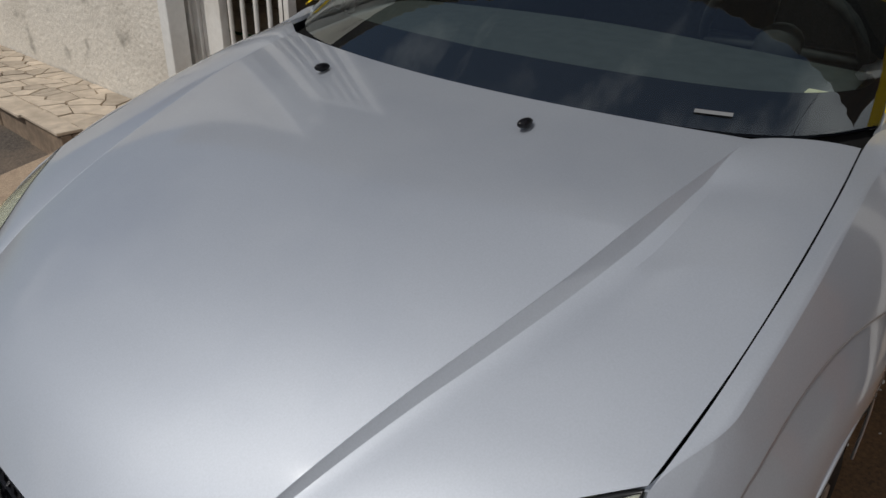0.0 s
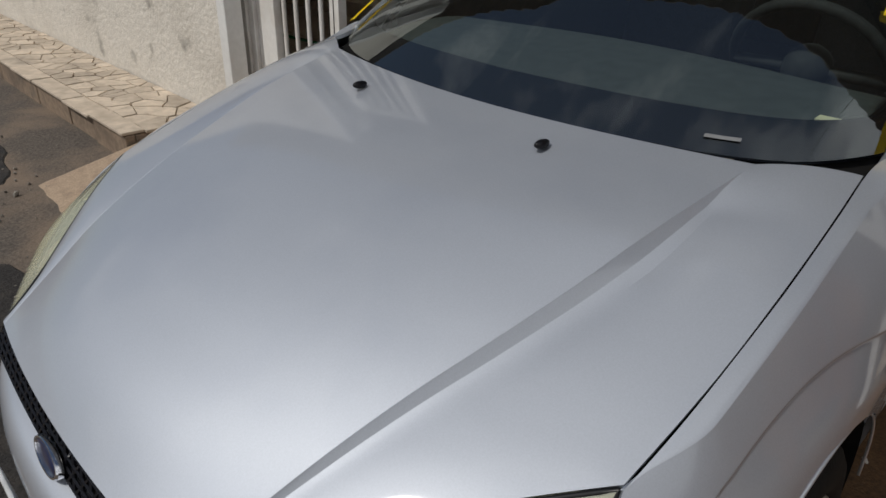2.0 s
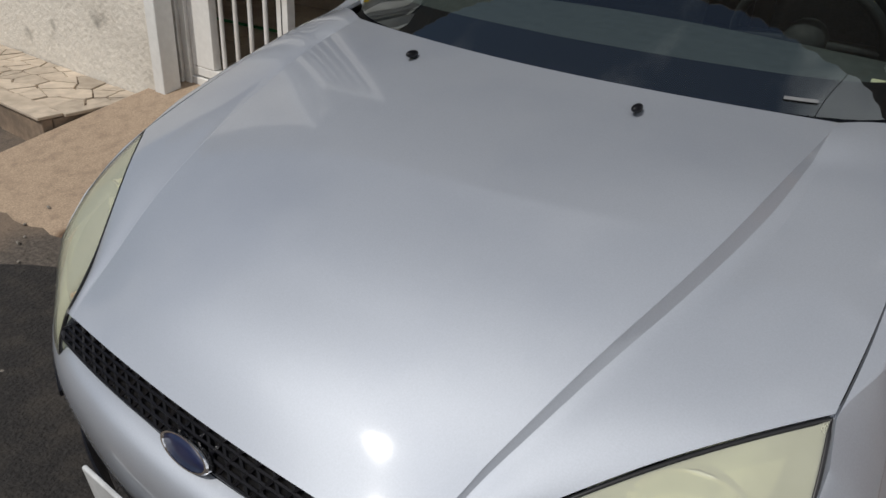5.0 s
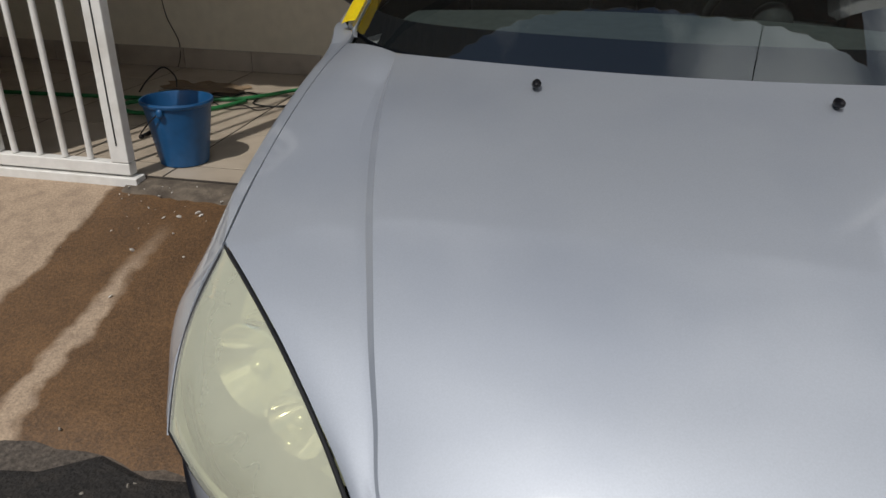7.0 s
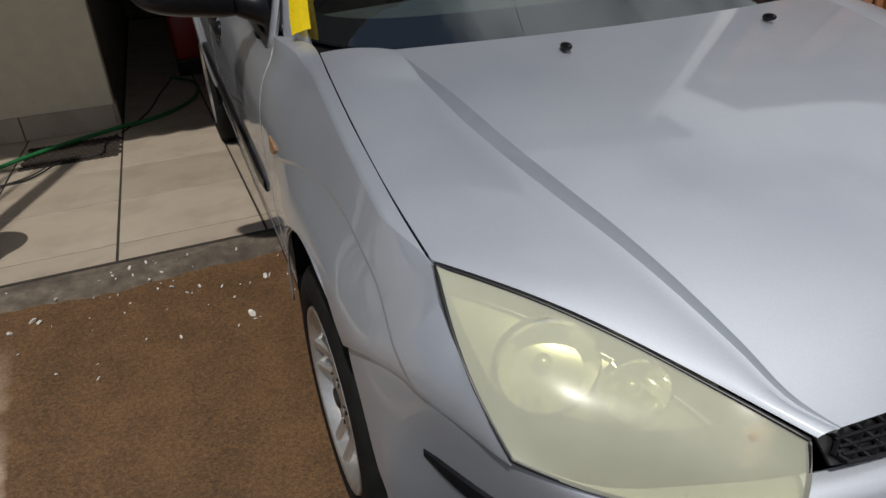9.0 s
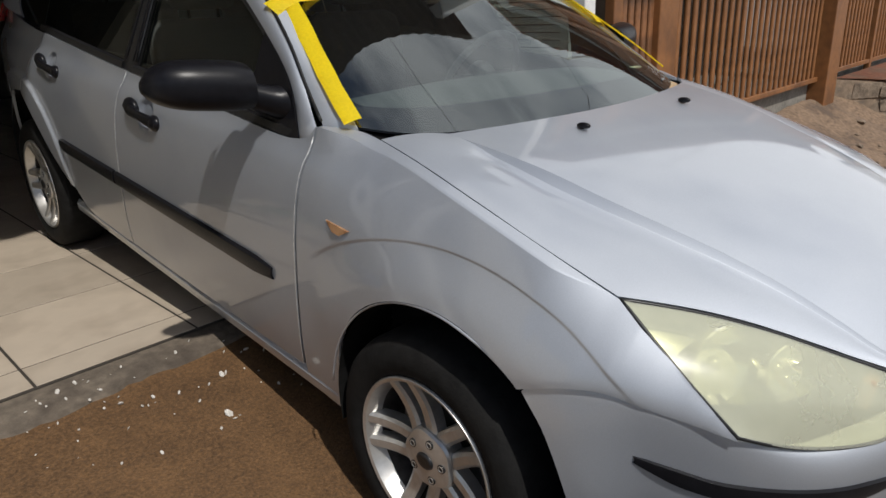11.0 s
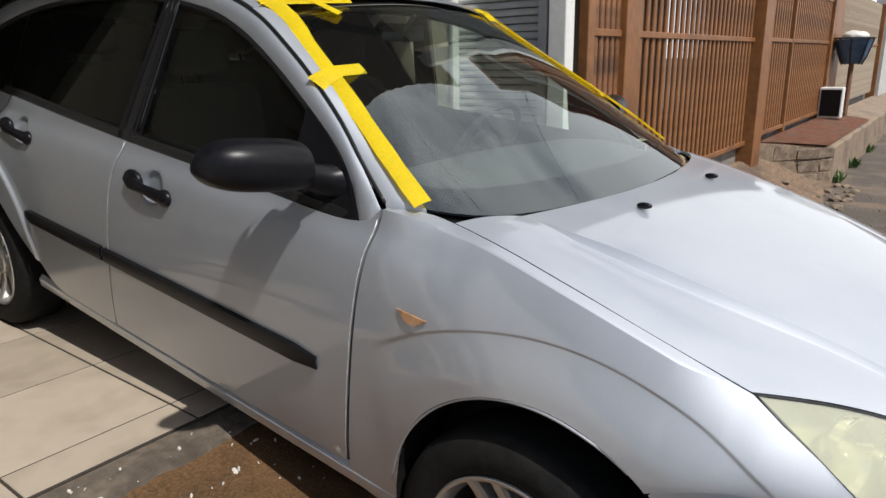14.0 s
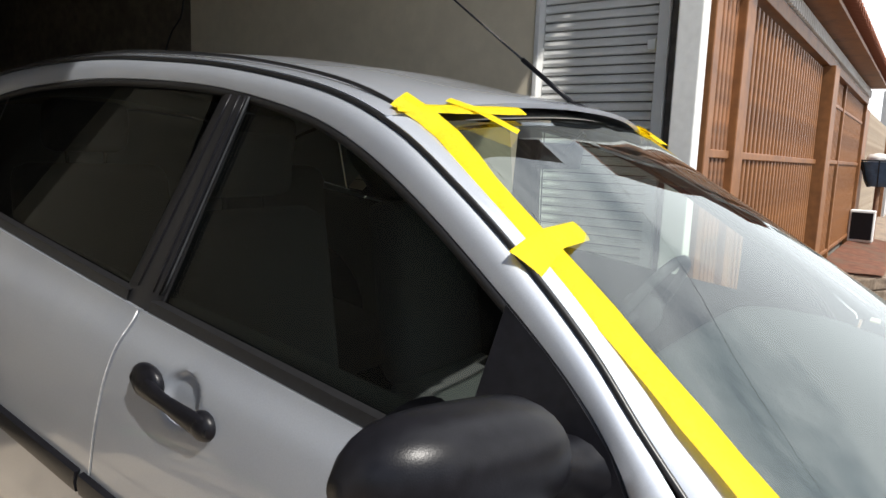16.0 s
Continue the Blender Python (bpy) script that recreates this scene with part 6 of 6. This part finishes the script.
    part("paper_scrap", bm, material("cream_paper", (0.62, 0.60, 0.42), 0.8, vary=0.1), car, "crumpled cream paper on the dashboard")
    # washer nozzles
    for side in (-1, 1):
        bm = bmesh.new()
        bmesh.ops.create_uvsphere(bm, u_segments=16, v_segments=8, radius=1.0, matrix=Matrix.Translation((side * 0.260, 0.910, 0.9345)) @ Matrix.Rotation(radians(-8), 4, "X") @ Matrix.Diagonal((0.0095, 0.020, 0.0085, 1)))
        for v in bm.verts:
            v.co.x = side * 0.260 + (v.co.x - side * 0.260) * (1 - 14 * max(0.0, v.co.y - 0.905))
        part("washer_nozzle", bm, BLACK_PLASTIC, car, "black washer nozzle", smooth=True)
    # aerial
    bm = bmesh.new()
    bmesh.ops.create_uvsphere(bm, u_segments=16, v_segments=8, radius=1.0, matrix=Matrix.Translation((0, 1.925, 1.378)) @ Matrix.Diagonal((0.018, 0.035, 0.014, 1)))
    a = Vector((0, 1.925, 1.385))
    d = Vector((0.16, 0.86, 0.47)).normalized()
    tube(bm, [a, a + d * 0.20], 0.006, 8)
    tube(bm, [a + d * 0.20, a + d * 0.80], 0.0028, 6)
    part("aerial", bm, BLACK_PLASTIC, car, "black roof aerial", smooth=True)


def build_cabin(car):
    c = car
    P = loft([[(-0.62, 1.24, 0.905), (0, 1.08, 0.925), (0.62, 1.24, 0.905)], [(-0.62, 1.42, 0.92), (0, 1.36, 0.935), (0.62, 1.42, 0.92)], [(-0.61, 1.62, 0.88), (0, 1.60, 0.91), (0.61, 1.62, 0.88)], [(-0.62, 1.68, 0.70), (0, 1.66, 0.72), (0.62, 1.68, 0.70)], [(-0.62, 1.60, 0.45), (0, 1.58, 0.45), (0.62, 1.60, 0.45)]], 24, 20)
    skin("dashboard", P, DASH, c, "sunlit grey dashboard")
    bm = bmesh.new()
    tube(bm, [Vector((0.36, 1.80, 0.86)) + Euler((radians(25), 0, 0)).to_matrix() @ Vector((0.185 * math.cos(a), 0, 0.185 * math.sin(a))) for a in np.linspace(0, 2 * math.pi, 33)[:-1]], 0.014, 8, closed=True)
    for a in (0, math.pi, -math.pi / 2):
        tube(bm, [(0.36, 1.80, 0.86), Vector((0.36, 1.80, 0.86)) + Euler((radians(25), 0, 0)).to_matrix() @ Vector((0.18 * math.cos(a), 0, 0.18 * math.sin(a)))], 0.016, 6)
    bmesh.ops.create_uvsphere(bm, u_segments=12, v_segments=8, radius=0.06, matrix=Matrix.Translation((0.36, 1.80, 0.86)))
    part("steering_wheel", bm, INTERIOR, c, "dark steering wheel", smooth=True)
    for x in (-0.36, 0.36):
        for y, back in ((2.25, 0.22), (3.05, 0.16)):
            bm = bmesh.new()
            box(bm, (x - 0.25, y - 0.26, 0.32), (x + 0.25, y + 0.22, 0.50), 0.05)
            seat = part("seat", bm, SEAT_CLOTH, c, "dark cloth seat", smooth=True)
            bm = bmesh.new()
            box(bm, (x - 0.24, y + 0.14, 0.46), (x + 0.24, y + 0.26, 1.03), 0.05)
            for v in bm.verts:
                v.co.y += (v.co.z - 0.46) * back * 1.2
            part("backrest", bm, SEAT_CLOTH, seat, "dark cloth seat back", smooth=True)
            bm = bmesh.new()
            box(bm, (x - 0.13, y + 0.32, 1.06), (x + 0.13, y + 0.41, 1.22), 0.035)
            for k in (-0.06, 0.06):
                tube(bm, [(x + k, y + 0.35, 1.0), (x + k, y + 0.365, 1.08)], 0.006, 6)
            part("headrest", bm, SEAT_CLOTH, seat, "dark headrest", smooth=True)
    bm = bmesh.new()
    box(bm, (-0.11, 1.93, 1.235), (0.11, 1.955, 1.295), 0.012)
    tube(bm, [(0, 1.93, 1.27), (0, 1.89, 1.325)], 0.008, 6)
    part("inside_mirror", bm, INTERIOR, c, "black inside mirror", smooth=True, angle=40)
    P = loft([[(-0.50, 1.95, 1.315), (0, 1.88, 1.355), (0.50, 1.95, 1.315)], [(-0.54, 2.6, 1.335), (0, 2.6, 1.39), (0.54, 2.6, 1.335)], [(-0.50, 3.6, 1.20), (0, 3.7, 1.27), (0.50, 3.6, 1.20)]], 16, 14)
    skin("headliner", P, HEADLINER, c, "beige headliner", centre=(0, 2.5, 2.5))
    for side in (-1, 1):
        P = np.array([[(side * (float(side_x(z)) - 0.06), y, z) for z in np.linspace(0.26, 0.92, 6)] for y in np.linspace(1.4, 3.6, 10)])
        skin("door_lining", P, INTERIOR_GREY, c, "grey door lining", centre=(side * 3, 2.5, 0.6))


def lens_material():
    """Yellowed lens: part haze, part see-through."""
    m = material("hazy_lens", (0.87, 0.89, 0.76), 0.25, vary=0.05, grain=12, stain=0.3, stain_scale=9, stain_colour=(0.82, 0.82, 0.69), coat=0.8, coat_rough=0.06)
    n, l = m.node_tree.nodes, m.node_tree.links
    b = n["Principled BSDF"]
    out = n["Material Output"]
    tr = n.new("ShaderNodeBsdfTransparent")
    tr.inputs["Color"].default_value = (0.97, 0.96, 0.83, 1)
    mx = n.new("ShaderNodeMixShader")
    mx.inputs[0].default_value = 0.30
    l.new(tr.outputs["BSDF"], mx.inputs[1])
    l.new(b.outputs["BSDF"], mx.inputs[2])
    l.new(mx.outputs["Shader"], out.inputs["Surface"])
    return m


LENS = lens_material()


def build_car():
    car = empty("car", (0, 0, 0), "silver hatchback car with yellow masking tape round its windshield", "car")
    # the car stands nose down, its rear wheels on the tiled floor and its front wheels on the ramp
    car.location = (-0.010, 0.165, -0.278)
    car.rotation_euler = (radians(6.33), 0, radians(-0.62))
    skin("hood", hood_grid(), PAINT, car, "dull silver hood with two raised creases", 0.010, sharp=9)
    for side in (-1, 1):
        build_fender(car, side)
        build_headlight(car, side)
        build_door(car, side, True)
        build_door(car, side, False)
        build_greenhouse(car, side)
        build_mirror(car, side)
        for y in (WHEEL_Y, REAR_Y):
            build_wheel(car, side, y)
    build_bumper(car)
    build_grille(car)
    build_pillar_and_roof(car)
    build_windshield(car)
    build_tapes(car)
    build_rest(car)
    build_cabin(car)


# ---- loose things ----
def build_bucket():
    b = empty("bucket", (-1.823, 2.402, 0.014), "blue plastic bucket with a wire handle on the tiled floor", "bucket")
    bm = bmesh.new()
    rings = lathe(bm, [(0.0, 0.098), (0.004, 0.104), (0.12, 0.121), (0.225, 0.136), (0.262, 0.141), (0.266, 0.150), (0.276, 0.153), (0.284, 0.150), (0.284, 0.144), (0.26, 0.137), (0.02, 0.101)], 40, axis="z")
    bm.faces.new(rings[0])
    bm.faces.new(rings[-1])
    part("body", bm, BUCKET_M, b, smooth=True, angle=35)
    bm = bmesh.new()
    tube(bm, [(-0.175 * math.sin(a), 0.152 * math.cos(a), 0.255 - 0.150 * math.sin(a)) for a in np.linspace(0, math.pi, 24)], 0.003, 6)
    h = part("handle", bm, CABLE_M, b, "thin wire handle hanging down", smooth=True)
    bm = bmesh.new()
    tube(bm, [(-0.175 * math.sin(a), 0.152 * math.cos(a), 0.255 - 0.150 * math.sin(a)) for a in np.linspace(1.25, 1.89, 8)], 0.011, 8)
    part("grip", bm, BLACK_PLASTIC, h, "black plastic grip", smooth=True)
    for y in (-0.150, 0.150):
        bm = bmesh.new()
        bmesh.ops.create_uvsphere(bm, u_segments=12, v_segments=8, radius=1.0, matrix=Matrix.Translation((0, y, 0.250)) @ Matrix.Diagonal((0.016, 0.010, 0.020, 1)))
        part("ear", bm, BUCKET_M, b, smooth=True)


def build_hose():
    pts = spl([(-4.6, 3.2, 0.028), (-3.4, 3.29, 0.028), (-2.95, 3.33, 0.028), (-2.5, 3.38, 0.028), (-2.05, 3.50, 0.028), (-1.78, 3.81, 0.034), (-1.335, 4.19, 0.034), (-1.10, 4.36, 0.028), (-0.93, 4.59, 0.028), (-0.79, 5.08, 0.028), (-0.80, 5.45, 0.028), (-0.95, 5.8, 0.028)], np.linspace(0, 1, 110))
    bm = bmesh.new()
    tube(bm, [tuple(p) for p in pts], 0.012, 8)
    tagged(part("garden_hose", bm, HOSE_M, smooth=True), "green garden hose lying across the tiled floor", "hose")
    pts = spl([(-2.46, 3.36, 0.03), (-2.62, 3.22, 0.028), (-2.50, 3.06, 0.028), (-2.30, 3.08, 0.028), (-2.12, 3.22, 0.028), (-2.0, 3.46, 0.03)], np.linspace(0, 1, 50))
    bm = bmesh.new()
    tube(bm, [tuple(p) for p in pts], 0.012, 8)
    tagged(part("garden_hose", bm, HOSE_M, smooth=True), "green hose loop lying behind the bucket", "hose")
    lines = [
        [(-2.13, 3.52, 0.02), (-2.08, 3.69, 0.02), (-2.0, 3.64, 0.02), (-1.94, 3.43, 0.02), (-1.73, 3.42, 0.02), (-1.555, 3.64, 0.03), (-1.40, 3.66, 0.03), (-1.38, 3.85, 0.03), (-1.324, 4.10, 0.02)],
        [(-2.72, 3.52, 0.02), (-2.68, 3.60, 0.10), (-2.62, 3.66, 0.15), (-2.55, 3.66, 0.10), (-2.52, 3.62, 0.02), (-2.36, 3.60, 0.02), (-2.15, 3.55, 0.02)],
        [(-2.60, 3.34, 0.02), (-2.35, 3.46, 0.02), (-2.2, 3.30, 0.02), (-1.98, 3.38, 0.02), (-1.86, 3.30, 0.02), (-1.80, 3.42, 0.02)],
        [(-2.45, 3.50, 0.02), (-2.2, 3.42, 0.02), (-2.02, 3.28, 0.02), (-1.90, 3.36, 0.02), (-1.70, 3.50, 0.02), (-1.62, 3.66, 0.03)],
        [(-1.30, 4.12, 0.02), (-1.17, 4.5, 0.02), (-1.05, 5.2, 0.02), (-0.95, 5.75, 0.02)],
    ]
    for i, q in enumerate(lines):
        bm = bmesh.new()
        tube(bm, [tuple(p) for p in spl(q, np.linspace(0, 1, 60))], 0.0045 if i != 2 and i != 3 else 0.003, 6)
        tagged(part("electric_cable", bm, CABLE_M, smooth=True), "tangled black cable on the tiled floor", "cable", "cables on the floor")
    build_board()
    build_mat()


def build_board():
    """A torn sheet of cardboard, slightly curled."""
    P = np.array([[(-2.64 + 0.50 * i / 11 + 0.03 * math.sin(2.3 * j), 3.60 + 0.24 * j / 7 + 0.025 * math.sin(1.7 * i), 0.018 + 0.022 * abs(math.sin(0.45 * i + 0.3 * j))) for j in range(8)] for i in range(12)])
    o = skin("cardboard_sheet", P, material("brown_cardboard", (0.26, 0.185, 0.115), 0.9, vary=0.2, grain=20, stain=0.6, stain_scale=5, stain_colour=(0.09, 0.06, 0.04)), thick=0.004, centre=(-2.4, 3.7, -3))
    tagged(o, "torn brown cardboard sheet lying on the tiled floor", "cardboard")


def build_mat():
    """A dark openwork rubber mat: rings of holes through a thin sheet."""
    bm = bmesh.new()
    nx, ny, n = 15, 9, 8
    cell_x, cell_y = 0.47 / nx, 0.44 / ny
    for i in range(nx):
        for j in range(ny):
            cx = -1.775 + cell_x * (i + 0.5) + (cell_x * 0.25 if j % 2 else -cell_x * 0.25)
            cy = 3.63 + cell_y * (j + 0.5)
            ring = [[bm.verts.new((cx + r * math.cos(a) * cell_x, cy + r * math.sin(a) * cell_y, z)) for a in np.linspace(0, 2 * math.pi, n + 1)[:-1]] for r, z in ((0.60, 0.014), (0.50, 0.022), (0.36, 0.022), (0.32, 0.014))]
            for p, q in zip(ring, ring[1:]):
                for k in range(n):
                    bm.faces.new((p[k], p[(k + 1) % n], q[(k + 1) % n], q[k]))
    tagged(part("floor_mat", bm, material("dark_rubber_mat", (0.035, 0.026, 0.02), 0.8, vary=0.3, grain=40)), "dark openwork rubber mat on the tiled floor", "mat")


def build_wall_wire():
    pts = spl([(-3.02, 4.333, 1.25), (-2.991, 4.333, 0.611), (-2.967, 4.333, 0.507), (-2.945, 4.333, 0.364), (-2.868, 4.325, 0.163), (-2.869, 4.312, 0.087), (-2.89, 4.30, 0.018)], np.linspace(0, 1, 50))
    bm = bmesh.new()
    tube(bm, [tuple(p) for p in pts], 0.003, 6)
    tagged(part("wall_cable", bm, CABLE_M, smooth=True), "thin black cable hanging down the beige wall", "cable")
    pts = spl([(1.452, 5.55, 3.0), (1.452, 5.564, 2.161), (1.448, 5.593, 2.051), (1.44, 5.683, 1.963), (1.43, 5.733, 1.87), (1.43, 5.77, 1.55)], np.linspace(0, 1, 40))
    bm = bmesh.new()
    tube(bm, [tuple(p) for p in pts], 0.006, 6)
    tagged(part("wall_cable", bm, CABLE_M, smooth=True), "black cable hanging on the wall deep in the garage", "cable")


def build_canister():
    c = empty("canister", (-0.76, 5.95, 0.014), "red plastic canister with a black base in the dark garage", "canister")
    red = material("red_plastic", (0.28, 0.012, 0.010), 0.4, vary=0.1, grain=20)
    bm = bmesh.new()
    box(bm, (-0.12, -0.10, 0.12), (0.12, 0.10, 0.50), 0.035)
    part("body", bm, red, c, smooth=True, angle=50)
    bm = bmesh.new()
    tube(bm, [(-0.07, 0, 0.49), (-0.06, 0, 0.55), (0.06, 0, 0.55), (0.07, 0, 0.49)], 0.016, 8)
    part("handle", bm, red, c, smooth=True)
    boxed("base", (-0.11, -0.09, 0.0), (0.11, 0.09, 0.125), BLACK_PLASTIC, c, "black plastic base", 0.012)


build_ground()
build_walls()
build_shutter()
build_roof()
build_gate()
build_fence()
build_far()
build_car()
build_bucket()
build_hose()
build_wall_wire()
build_canister()
build_chips()
build_asphalt_patches()
build_east_pavement()
build_street_things()
build_west_pavement()
build_tiles()
